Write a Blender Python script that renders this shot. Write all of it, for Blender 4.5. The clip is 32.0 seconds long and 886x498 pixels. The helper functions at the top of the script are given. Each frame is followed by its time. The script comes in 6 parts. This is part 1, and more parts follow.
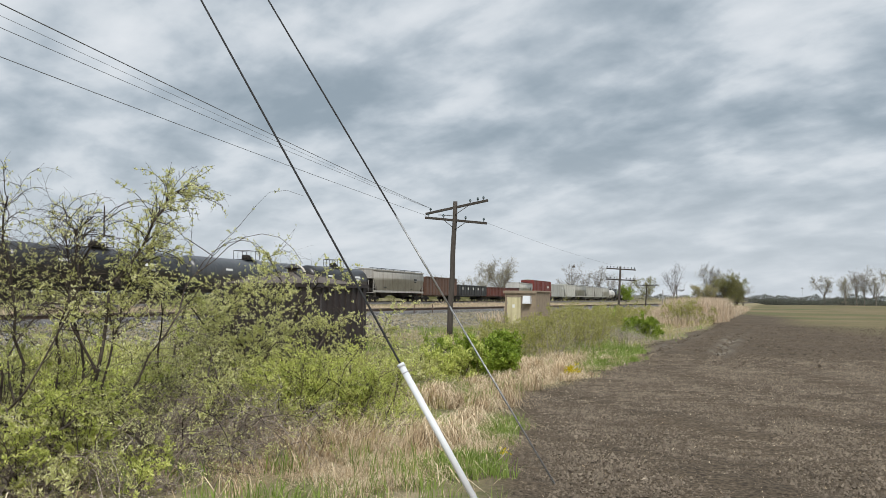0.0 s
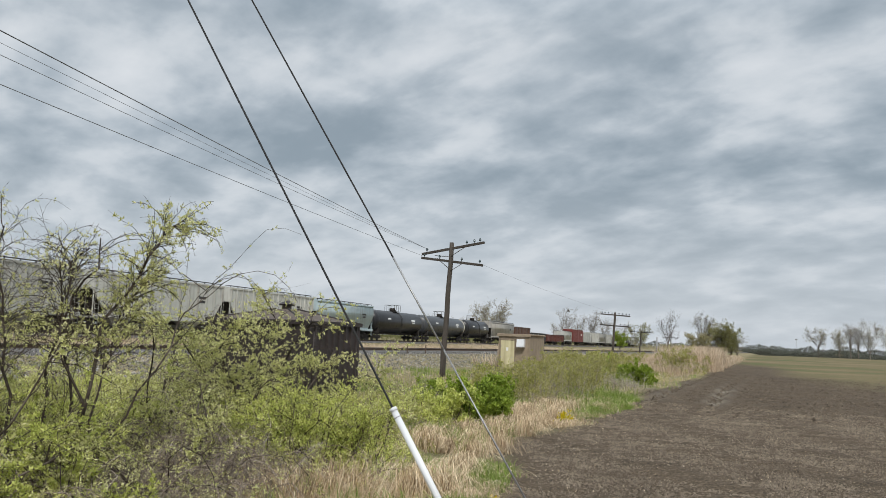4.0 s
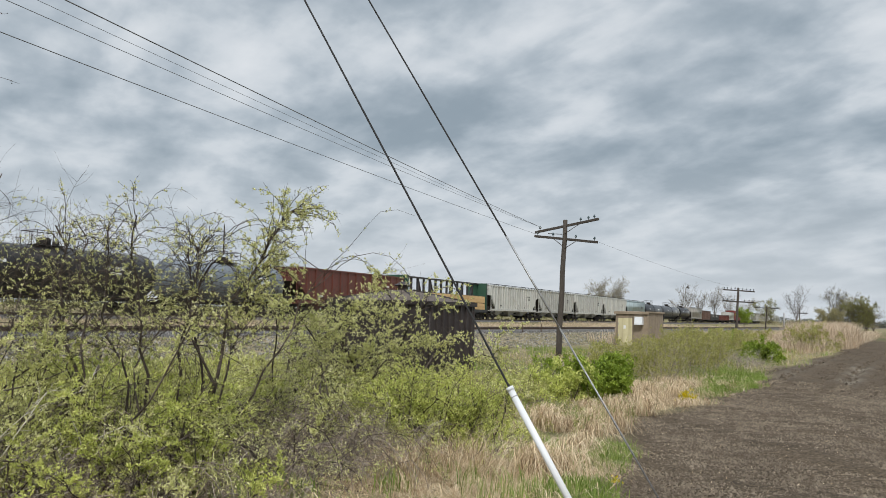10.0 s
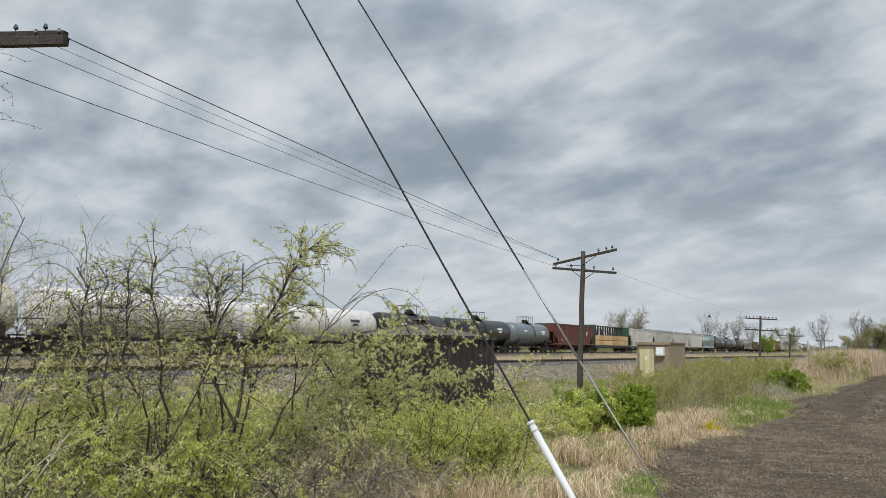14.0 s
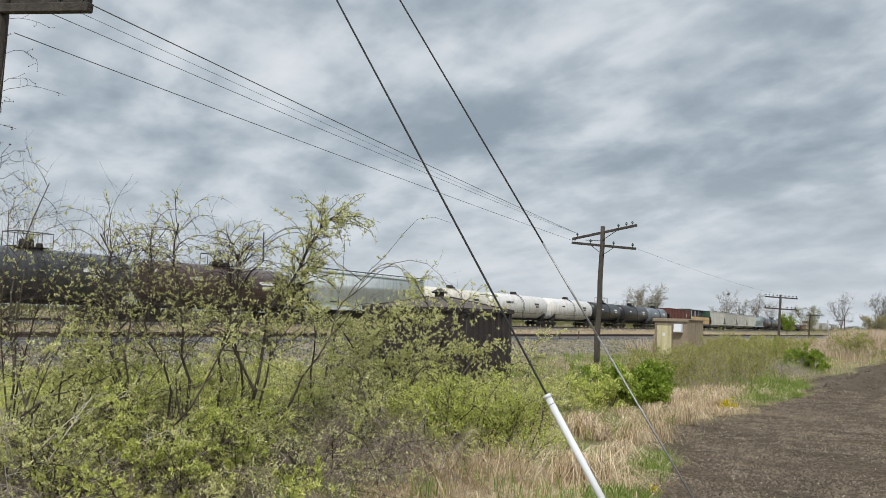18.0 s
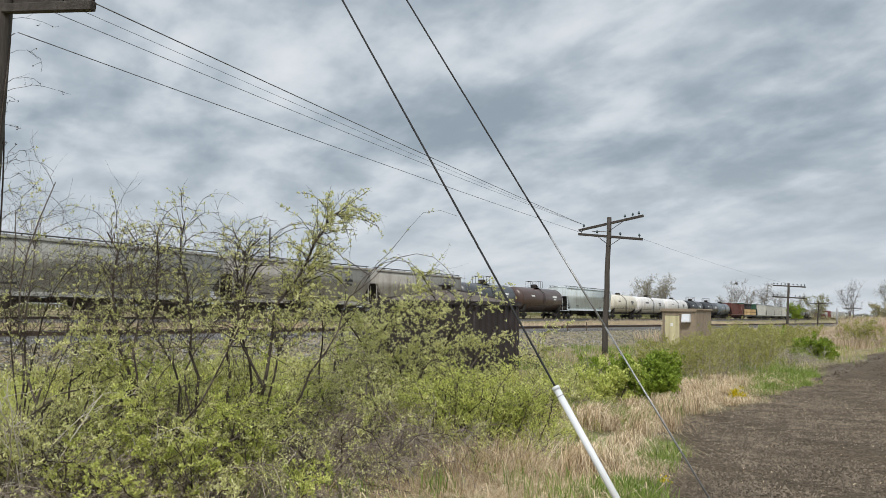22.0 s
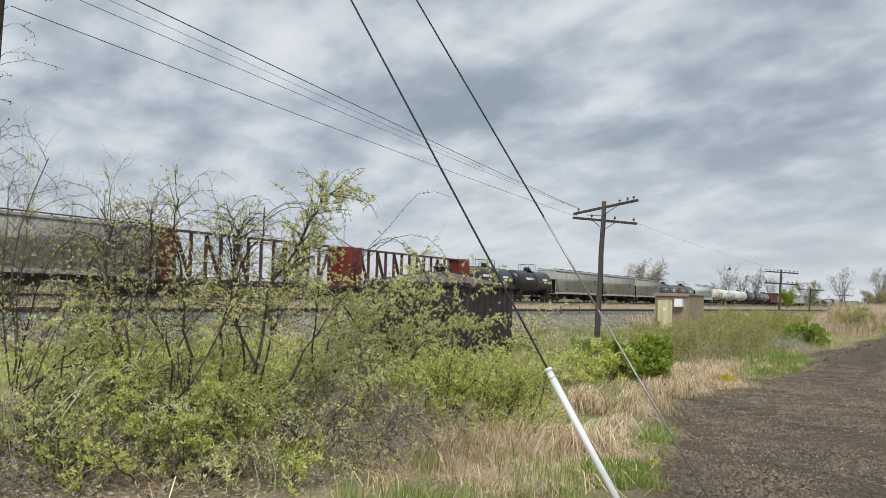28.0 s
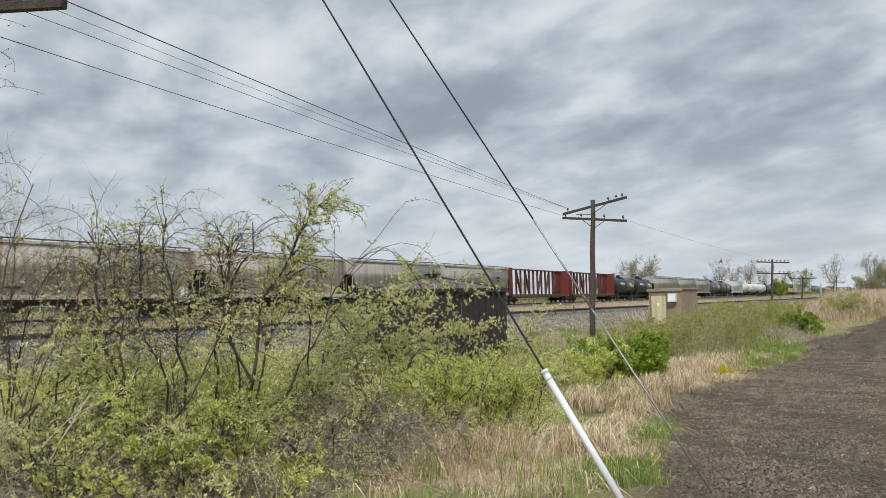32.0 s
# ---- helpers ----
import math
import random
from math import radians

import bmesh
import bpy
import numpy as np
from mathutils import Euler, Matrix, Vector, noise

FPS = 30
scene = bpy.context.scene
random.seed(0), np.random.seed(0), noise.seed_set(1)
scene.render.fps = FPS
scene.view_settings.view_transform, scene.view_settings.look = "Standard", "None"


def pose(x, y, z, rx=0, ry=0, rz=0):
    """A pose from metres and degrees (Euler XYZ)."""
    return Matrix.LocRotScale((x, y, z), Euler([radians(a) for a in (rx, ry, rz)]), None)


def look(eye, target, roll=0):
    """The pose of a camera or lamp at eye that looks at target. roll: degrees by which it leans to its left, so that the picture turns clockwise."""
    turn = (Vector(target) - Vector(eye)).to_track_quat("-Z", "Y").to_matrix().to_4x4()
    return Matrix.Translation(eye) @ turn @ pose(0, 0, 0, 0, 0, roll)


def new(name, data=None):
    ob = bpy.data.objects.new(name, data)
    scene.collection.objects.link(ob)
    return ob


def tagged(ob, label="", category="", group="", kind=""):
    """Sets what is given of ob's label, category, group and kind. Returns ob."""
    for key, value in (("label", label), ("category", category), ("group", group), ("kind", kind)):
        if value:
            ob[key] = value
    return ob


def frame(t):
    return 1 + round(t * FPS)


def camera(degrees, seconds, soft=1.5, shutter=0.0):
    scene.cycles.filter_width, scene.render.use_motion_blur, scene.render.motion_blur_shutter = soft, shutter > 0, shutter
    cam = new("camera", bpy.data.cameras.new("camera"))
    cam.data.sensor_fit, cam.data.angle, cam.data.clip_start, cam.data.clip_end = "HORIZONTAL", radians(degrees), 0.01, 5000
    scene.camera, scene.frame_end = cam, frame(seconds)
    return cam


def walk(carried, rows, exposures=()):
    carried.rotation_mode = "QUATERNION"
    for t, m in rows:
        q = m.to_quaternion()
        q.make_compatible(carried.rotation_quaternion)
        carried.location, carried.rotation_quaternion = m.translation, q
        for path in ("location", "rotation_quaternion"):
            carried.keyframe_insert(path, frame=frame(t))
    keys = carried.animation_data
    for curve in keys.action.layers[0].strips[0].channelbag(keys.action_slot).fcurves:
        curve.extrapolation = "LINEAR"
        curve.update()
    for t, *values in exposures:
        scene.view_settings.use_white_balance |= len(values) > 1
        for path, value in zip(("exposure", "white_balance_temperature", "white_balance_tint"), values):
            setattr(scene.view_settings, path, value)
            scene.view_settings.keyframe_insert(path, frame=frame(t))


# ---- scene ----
cam = camera(56.68, 32.0, soft=0.75)
PATH = [
    (0.0, pose(0.030, -0.043, 1.672, 93.412, -0.431, 24.720)),
    (0.5, pose(0.039, -0.023, 1.689, 94.095, 0.089, 25.014)),
    (1.0, pose(0.037, -0.032, 1.697, 94.249, 0.375, 25.305)),
    (1.5, pose(0.041, -0.039, 1.682, 94.445, 0.948, 25.557)),
    (2.0, pose(0.038, -0.046, 1.677, 94.743, 0.688, 25.521)),
    (2.5, pose(0.039, -0.045, 1.711, 95.506, -0.373, 24.987)),
    (4.5, pose(0.004, -0.024, 1.698, 96.224, -2.261, 24.280)),
    (5.0, pose(0.017, -0.043, 1.719, 95.556, -1.669, 24.811)),
    (5.5, pose(0.004, -0.019, 1.714, 95.169, -1.505, 25.721)),
    (6.0, pose(-0.008, -0.007, 1.708, 94.963, -1.791, 26.718)),
    (6.5, pose(-0.008, 0.013, 1.695, 94.829, -2.055, 28.064)),
    (7.0, pose(-0.008, 0.014, 1.698, 94.502, -2.147, 29.463)),
    (7.5, pose(-0.009, 0.015, 1.697, 94.276, -1.998, 30.633)),
    (8.0, pose(-0.006, 0.009, 1.702, 94.228, -1.782, 31.455)),
    (8.5, pose(-0.003, 0.002, 1.703, 94.332, -1.568, 31.949)),
    (9.0, pose(-0.003, -0.001, 1.703, 94.443, -1.577, 32.173)),
    (9.5, pose(-0.014, 0.013, 1.701, 94.516, -1.534, 32.217)),
    (10.0, pose(-0.014, 0.018, 1.700, 94.530, -1.485, 32.239)),
    (10.5, pose(-0.005, 0.004, 1.701, 94.579, -1.469, 32.153)),
    (11.0, pose(-0.007, 0.009, 1.701, 94.889, -1.328, 31.990)),
    (11.5, pose(-0.006, -0.004, 1.698, 95.460, -1.302, 31.747)),
    (12.0, pose(-0.008, 0.013, 1.700, 96.206, -1.101, 31.836)),
    (12.5, pose(-0.009, 0.018, 1.709, 96.752, -0.924, 32.126)),
    (13.0, pose(-0.009, 0.023, 1.709, 97.039, -0.658, 32.598)),
    (13.5, pose(-0.004, 0.014, 1.705, 97.035, -0.479, 33.156)),
    (14.0, pose(-0.002, 0.013, 1.705, 96.863, -0.454, 33.594)),
    (14.5, pose(-0.003, 0.003, 1.709, 96.714, -0.440, 33.957)),
    (16.5, pose(-0.001, 0.002, 1.700, 95.791, -1.073, 34.923)),
    (17.0, pose(0.003, -0.005, 1.702, 95.397, -1.325, 34.921)),
    (17.5, pose(0.003, -0.014, 1.705, 95.111, -1.454, 34.864)),
    (18.0, pose(-0.004, 0.000, 1.703, 94.933, -1.580, 34.794)),
    (18.5, pose(-0.013, 0.011, 1.700, 94.908, -1.485, 34.749)),
    (19.0, pose(-0.004, 0.004, 1.702, 94.870, -1.286, 34.770)),
    (19.5, pose(0.000, -0.000, 1.702, 94.758, -1.256, 34.845)),
    (20.0, pose(0.004, -0.009, 1.702, 94.703, -1.114, 34.940)),
    (20.5, pose(-0.007, 0.003, 1.704, 94.639, -0.948, 35.036)),
    (21.0, pose(-0.008, 0.006, 1.703, 94.584, -0.932, 35.149)),
    (21.5, pose(-0.001, -0.004, 1.705, 94.510, -0.815, 35.233)),
    (22.0, pose(-0.008, 0.008, 1.702, 94.462, -0.791, 35.311)),
    (22.5, pose(-0.005, 0.010, 1.699, 94.460, -0.820, 35.344)),
    (23.0, pose(-0.004, 0.008, 1.702, 94.545, -0.900, 35.188)),
    (23.5, pose(-0.001, 0.005, 1.700, 94.598, -1.245, 34.861)),
    (24.0, pose(0.003, -0.001, 1.698, 94.576, -1.649, 34.483)),
    (24.5, pose(-0.002, -0.004, 1.702, 94.347, -2.041, 34.289)),
    (25.0, pose(-0.003, -0.002, 1.697, 94.075, -2.216, 34.320)),
    (25.5, pose(-0.004, 0.005, 1.698, 93.805, -2.265, 34.479)),
    (27.5, pose(-0.008, 0.009, 1.695, 93.288, -1.616, 34.835)),
    (28.0, pose(-0.010, 0.012, 1.695, 93.214, -1.512, 34.868)),
    (28.5, pose(-0.014, 0.022, 1.694, 93.226, -1.317, 34.939)),
    (29.0, pose(-0.010, 0.006, 1.695, 93.265, -1.230, 34.992)),
    (29.5, pose(-0.002, -0.002, 1.703, 93.420, -1.038, 34.951)),
    (30.0, pose(-0.001, 0.006, 1.698, 93.804, -0.685, 34.775)),
    (30.5, pose(-0.005, 0.006, 1.698, 94.192, -0.501, 34.473)),
    (31.0, pose(-0.008, 0.018, 1.702, 94.355, -0.090, 34.233)),
    (31.5, pose(-0.006, 0.023, 1.693, 94.235, 0.585, 34.217)),
    (32.0, pose(-0.008, 0.024, 1.697, 93.651, 1.328, 34.447)),
]
walk(cam, PATH, [(0, 0.08), (1, -0.02), (4, -0.02), (7, 0.04), (9, 0.02), (11, 0.0), (13.5, -0.08), (15, -0.04), (17, 0.0), (21, 0.03), (25, 0.05), (28, 0.06), (30, 0.07), (31, 0.03), (32, 0.04)])

# ---- world, sun, exposure ----
scene.view_settings.exposure = 0.0
SUN_AZ, SUN_EL = radians(150), radians(48)


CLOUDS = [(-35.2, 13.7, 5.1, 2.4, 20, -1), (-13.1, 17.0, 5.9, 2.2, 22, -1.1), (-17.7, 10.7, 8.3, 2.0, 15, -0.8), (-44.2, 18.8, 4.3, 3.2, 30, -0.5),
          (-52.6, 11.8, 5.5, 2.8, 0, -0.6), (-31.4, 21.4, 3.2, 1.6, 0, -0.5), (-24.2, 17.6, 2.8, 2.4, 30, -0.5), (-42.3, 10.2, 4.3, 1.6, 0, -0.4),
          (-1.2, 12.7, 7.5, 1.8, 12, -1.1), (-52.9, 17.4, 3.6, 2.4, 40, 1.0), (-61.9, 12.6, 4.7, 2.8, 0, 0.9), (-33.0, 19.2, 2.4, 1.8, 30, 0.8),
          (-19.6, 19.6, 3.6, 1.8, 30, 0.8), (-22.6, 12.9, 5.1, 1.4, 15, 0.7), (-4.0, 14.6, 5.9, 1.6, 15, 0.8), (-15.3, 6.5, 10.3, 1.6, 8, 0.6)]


def build_world():
    w = bpy.data.worlds.new("overcast_sky")
    w.use_nodes = True
    scene.world = w
    nt = w.node_tree
    nt.nodes.clear()
    N, Lk = nt.nodes.new, nt.links.new
    out, bg = N("ShaderNodeOutputWorld"), N("ShaderNodeBackground")
    tc, sep = N("ShaderNodeTexCoord"), N("ShaderNodeSeparateXYZ")
    Lk(tc.outputs["Generated"], sep.inputs[0])

    def m(op, a, b=None, clamp=False):
        n = N("ShaderNodeMath")
        n.operation, n.use_clamp = op, clamp
        for i, v in enumerate((a, b)):
            if v is None:
                continue
            if isinstance(v, (int, float)):
                n.inputs[i].default_value = v
            else:
                Lk(v, n.inputs[i])
        return n.outputs[0]

    zz = m("ADD", m("MAXIMUM", sep.outputs[2], 0.0), 0.27)
    com = N("ShaderNodeCombineXYZ")
    Lk(m("DIVIDE", sep.outputs[0], zz), com.inputs[0])
    Lk(m("DIVIDE", sep.outputs[1], zz), com.inputs[1])

    def noise_at(rot, scale, nscale, detail, rough, dist, off=(0, 0, 0)):
        mp, nz = N("ShaderNodeMapping"), N("ShaderNodeTexNoise")
        mp.vector_type = "TEXTURE"
        mp.inputs["Location"].default_value = off
        mp.inputs["Rotation"].default_value = (0, 0, radians(rot))
        mp.inputs["Scale"].default_value = scale
        Lk(com.outputs[0], mp.inputs[0])
        nz.inputs["Scale"].default_value = nscale
        nz.inputs["Detail"].default_value = detail
        nz.inputs["Roughness"].default_value = rough
        nz.inputs["Distortion"].default_value = dist
        Lk(mp.outputs[0], nz.inputs["Vector"])
        return nz.outputs[0]

    big = noise_at(-25, (1.4, 1.0, 1), 0.95, 3.0, 0.5, 0.2, (1.3, 4.2, 0))
    mid = noise_at(-25, (1.2, 0.9, 1), 2.8, 6.0, 0.52, 0.2, (0.4, 5.2, 0))
    fine = noise_at(-22, (1.15, 0.95, 1), 6.8, 5.0, 0.5, 0.15, (7.7, 2.2, 0))
    mix = m("ADD", m("ADD", m("MULTIPLY", big, 0.28), m("MULTIPLY", mid, 0.52)), m("MULTIPLY", fine, 0.34))
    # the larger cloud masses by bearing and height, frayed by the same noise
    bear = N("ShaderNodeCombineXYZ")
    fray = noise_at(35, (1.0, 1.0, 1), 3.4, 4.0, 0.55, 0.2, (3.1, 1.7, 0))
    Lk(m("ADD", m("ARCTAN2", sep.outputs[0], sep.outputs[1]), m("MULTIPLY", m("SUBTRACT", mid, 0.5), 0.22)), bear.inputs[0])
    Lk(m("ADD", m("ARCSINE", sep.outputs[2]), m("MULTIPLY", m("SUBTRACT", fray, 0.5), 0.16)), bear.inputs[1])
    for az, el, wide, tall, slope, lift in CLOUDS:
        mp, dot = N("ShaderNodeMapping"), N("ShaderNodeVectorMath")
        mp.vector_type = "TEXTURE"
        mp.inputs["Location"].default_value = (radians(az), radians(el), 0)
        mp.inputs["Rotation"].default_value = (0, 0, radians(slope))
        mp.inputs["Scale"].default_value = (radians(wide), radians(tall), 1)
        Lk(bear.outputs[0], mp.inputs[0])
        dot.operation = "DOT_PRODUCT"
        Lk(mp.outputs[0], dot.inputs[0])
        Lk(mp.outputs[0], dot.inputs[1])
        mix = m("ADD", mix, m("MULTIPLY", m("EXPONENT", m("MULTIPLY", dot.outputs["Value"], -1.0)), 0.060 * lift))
    ramp = N("ShaderNodeValToRGB")
    els = ramp.color_ramp.elements
    ramp.color_ramp.interpolation = "B_SPLINE"
    els[0].position, els[0].color = 0.43, (0.27, 0.335, 0.39, 1)
    els[1].position, els[1].color = 0.79, (0.83, 0.855, 0.885, 1)
    e = els.new(0.55)
    e.color = (0.455, 0.52, 0.58, 1)
    e = els.new(0.64)
    e.color = (0.655, 0.705, 0.75, 1)
    Lk(mix, ramp.inputs[0])
    sky = N("ShaderNodeTexSky")
    sky.sky_type, sky.sun_disc = "NISHITA", False
    sky.sun_elevation, sky.sun_rotation = SUN_EL, SUN_AZ
    skys = N("ShaderNodeVectorMath")
    skys.operation = "SCALE"
    skys.inputs["Scale"].default_value = 0.06
    Lk(sky.outputs[0], skys.inputs[0])
    thin = N("ShaderNodeMixRGB")
    thin.inputs[0].default_value = 0.90
    Lk(skys.outputs[0], thin.inputs[1])
    Lk(ramp.outputs[0], thin.inputs[2])
    hz = N("ShaderNodeMixRGB")
    low = m("SUBTRACT", 1.0, m("DIVIDE", m("MAXIMUM", sep.outputs[2], 0.0), 0.20), True)
    Lk(m("MULTIPLY", low, 0.75), hz.inputs[0])
    Lk(thin.outputs[0], hz.inputs[1])
    hz.inputs[2].default_value = (0.62, 0.665, 0.715, 1)
    Lk(hz.outputs[0], bg.inputs[0])
    # an overcast sky is brighter overhead than towards the skyline
    high = m("MULTIPLY", m("DIVIDE", m("SUBTRACT", sep.outputs[2], 0.36), 0.5, True), 1.15)
    Lk(m("ADD", high, 1.0), bg.inputs[1])
    Lk(bg.outputs[0], out.inputs[0])


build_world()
sun = new("sun", bpy.data.lights.new("sun", "SUN"))
sun.data.energy, sun.data.angle, sun.data.color = 2.6, radians(12), (1.0, 0.96, 0.9)
sun.matrix_world = look((0, 0, 0), (-math.sin(SUN_AZ) * math.cos(SUN_EL), -math.cos(SUN_AZ) * math.cos(SUN_EL), -math.sin(SUN_EL)))


# ---- materials ----
def material(name, ramp, scale=6.0, rough=0.8, metal=0.0, bump=0.2, bscale=40.0, stretch=(1, 1, 1), island=0.0, translucent=0.0, detail=6.0, objrand=0.0, streak=None, spec=0.3):
    """Two scales of noise on a colour ramp, fine relief, an optional spread per loose piece or object, and streaks that run down."""
    mt = bpy.data.materials.new(name)
    mt.use_nodes = True
    nt = mt.node_tree
    N, Lk = nt.nodes.new, nt.links.new
    b = nt.nodes["Principled BSDF"]
    tc, mp = N("ShaderNodeTexCoord"), N("ShaderNodeMapping")
    Lk(tc.outputs["Object"], mp.inputs[0])
    mp.inputs["Scale"].default_value = stretch
    n1, n2 = N("ShaderNodeTexNoise"), N("ShaderNodeTexNoise")
    for n, s in ((n1, scale), (n2, scale * 0.13)):
        Lk(mp.outputs[0], n.inputs["Vector"])
        n.inputs["Scale"].default_value = s
        n.inputs["Detail"].default_value = detail
        n.inputs["Roughness"].default_value = 0.6
    add = N("ShaderNodeMath")
    add.operation = "MULTIPLY_ADD"
    Lk(n1.outputs[0], add.inputs[0])
    add.inputs[1].default_value = 0.55
    half = N("ShaderNodeMath")
    half.operation = "MULTIPLY"
    Lk(n2.outputs[0], half.inputs[0])
    half.inputs[1].default_value = 0.45
    Lk(half.outputs[0], add.inputs[2])
    fac = add.outputs[0]
    for amount, kind in ((island, "isl"), (objrand, "obj")):
        if amount:
            src = N("ShaderNodeNewGeometry").outputs["Random Per Island"] if kind == "isl" else N("ShaderNodeObjectInfo").outputs["Random"]
            r = N("ShaderNodeMath")
            r.operation = "MULTIPLY_ADD"
            Lk(src, r.inputs[0])
            r.inputs[1].default_value = amount
            off = N("ShaderNodeMath")
            off.operation = "SUBTRACT"
            Lk(fac, off.inputs[0])
            off.inputs[1].default_value = amount / 2
            Lk(off.outputs[0], r.inputs[2])
            fac = r.outputs[0]
    cr = N("ShaderNodeValToRGB")
    k = len(ramp)
    els = cr.color_ramp.elements
    for i, c in enumerate(ramp):
        p = 0.3 + 0.4 * i / max(k - 1, 1)
        e = els[0] if i == 0 else els.new(p)
        e.position, e.color = p, (*c, 1)
    els.remove(els[-1]) if els[-1].position > 0.75 else None
    Lk(fac, cr.inputs[0])
    col = cr.outputs[0]
    if streak:
        sm, sn = N("ShaderNodeMapping"), N("ShaderNodeTexNoise")
        sm.inputs["Scale"].default_value = (2.2, 2.2, 0.16)
        Lk(tc.outputs["Object"], sm.inputs[0])
        Lk(sm.outputs[0], sn.inputs["Vector"])
        sn.inputs["Scale"].default_value = 1.6
        sn.inputs["Detail"].default_value = 7
        sr = N("ShaderNodeValToRGB")
        sr.color_ramp.elements[0].position, sr.color_ramp.elements[1].position = 0.46, 0.72
        sr.color_ramp.elements[1].color = (streak[3],) * 3 + (1,)
        Lk(sn.outputs[0], sr.inputs[0])
        mx = N("ShaderNodeMixRGB")
        Lk(sr.outputs[0], mx.inputs[0])
        Lk(col, mx.inputs[1])
        mx.inputs[2].default_value = (*streak[:3], 1)
        col = mx.outputs[0]
    Lk(col, b.inputs["Base Color"])
    b.inputs["Roughness"].default_value, b.inputs["Metallic"].default_value = rough, metal
    b.inputs["Specular IOR Level"].default_value = spec
    if bump:
        bn, bp = N("ShaderNodeTexNoise"), N("ShaderNodeBump")
        bn.inputs["Scale"].default_value = bscale
        bn.inputs["Detail"].default_value = 4
        Lk(mp.outputs[0], bn.inputs["Vector"])
        Lk(bn.outputs[0], bp.inputs["Height"])
        bp.inputs["Strength"].default_value, bp.inputs["Distance"].default_value = bump, 0.03
        Lk(bp.outputs[0], b.inputs["Normal"])
    if translucent:
        tr, ms = N("ShaderNodeBsdfTranslucent"), N("ShaderNodeMixShader")
        Lk(col, tr.inputs[0])
        ms.inputs[0].default_value = translucent
        Lk(b.outputs[0], ms.inputs[1])
        Lk(tr.outputs[0], ms.inputs[2])
        Lk(ms.outputs[0], nt.nodes["Material Output"].inputs[0])
    return mt


def paint(name, c, dirt=(0.10, 0.085, 0.07), amount=0.45, rough=0.55):
    d = [0.72 * v for v in c]
    u = [min(1, 1.12 * v) for v in c]
    return material(name, [d, c, u], 1.2, rough, 0.0, 0.05, 30, streak=(*dirt, amount), spec=0.4)


M = {}
M["bark"] = material("bark", [(0.028, 0.021, 0.017), (0.068, 0.053, 0.043), (0.18, 0.148, 0.124)], 14, 0.9, bump=0.5, bscale=60, island=0.25)
M["twig_pale"] = material("twig_pale", [(0.22, 0.18, 0.145), (0.34, 0.29, 0.24), (0.54, 0.48, 0.41)], 10, 0.9, island=0.3)
M["cane"] = material("bleached_cane", [(0.40, 0.35, 0.29), (0.55, 0.50, 0.43), (0.70, 0.65, 0.57)], 10, 0.9, island=0.3)
M["twig_brown"] = material("twig_brown", [(0.15, 0.115, 0.092), (0.27, 0.22, 0.18), (0.44, 0.375, 0.315)], 10, 0.9, island=0.3)
M["twig_dark"] = material("far_dark_bark", [(0.085, 0.072, 0.062), (0.13, 0.112, 0.098), (0.19, 0.165, 0.145)], 2, 0.9, bump=0, island=0.3)
M["twig_far"] = material("far_bark", [(0.14, 0.122, 0.10), (0.20, 0.178, 0.148), (0.28, 0.25, 0.21)], 2, 0.9, bump=0, island=0.3)
M["leaf_spring"] = material("leaf_spring", [(0.43, 0.44, 0.15), (0.635, 0.635, 0.265), (0.81, 0.785, 0.44)], 2.0, 0.6, bump=0, island=0.45, translucent=0.4)
M["leaf_lime"] = material("leaf_lime", [(0.37, 0.42, 0.095), (0.57, 0.605, 0.16), (0.76, 0.77, 0.28)], 2.0, 0.6, bump=0, island=0.45, translucent=0.4)
M["leaf_green"] = material("leaf_green", [(0.13, 0.19, 0.02), (0.25, 0.34, 0.04), (0.40, 0.49, 0.08)], 2.0, 0.55, bump=0, island=0.35, translucent=0.35)
M["leaf_olive"] = material("leaf_olive", [(0.25, 0.25, 0.06), (0.37, 0.365, 0.105), (0.48, 0.45, 0.18)], 2.0, 0.7, bump=0, island=0.35, translucent=0.35)
# olive grass, darkened further to carry the shade seen under the train
M["bank_grass"] = material("bank_grass", [(0.10, 0.105, 0.04), (0.15, 0.155, 0.06), (0.21, 0.20, 0.09)], 2.0, 0.8, bump=0, island=0.35, translucent=0.2)
M["leaf_far"] = material("leaf_far", [(0.30, 0.26, 0.18), (0.40, 0.36, 0.25), (0.50, 0.46, 0.33)], 1.0, 0.8, bump=0, island=0.4, translucent=0.3)
M["leaf_far_green"] = material("leaf_far_green", [(0.17, 0.17, 0.06), (0.25, 0.245, 0.09), (0.34, 0.325, 0.14)], 0.5, 0.8, bump=0, island=0.4, translucent=0.3)
M["leaf_far_tan"] = material("leaf_far_tan", [(0.27, 0.245, 0.12), (0.37, 0.335, 0.175), (0.47, 0.425, 0.25)], 0.5, 0.8, bump=0, island=0.4, translucent=0.3)
M["leaf_hedge"] = material("leaf_hedge", [(0.085, 0.09, 0.075), (0.125, 0.13, 0.105), (0.175, 0.18, 0.145)], 0.5, 0.8, bump=0, island=0.4, translucent=0.2)
M["flower"] = material("flower", [(0.55, 0.42, 0.01), (0.75, 0.60, 0.02)], 4, 0.6, bump=0, island=0.3, translucent=0.3)
M["straw"] = material("straw", [(0.28, 0.195, 0.11), (0.60, 0.46, 0.295), (0.90, 0.77, 0.56)], 3, 0.75, bump=0, island=0.4, translucent=0.25)
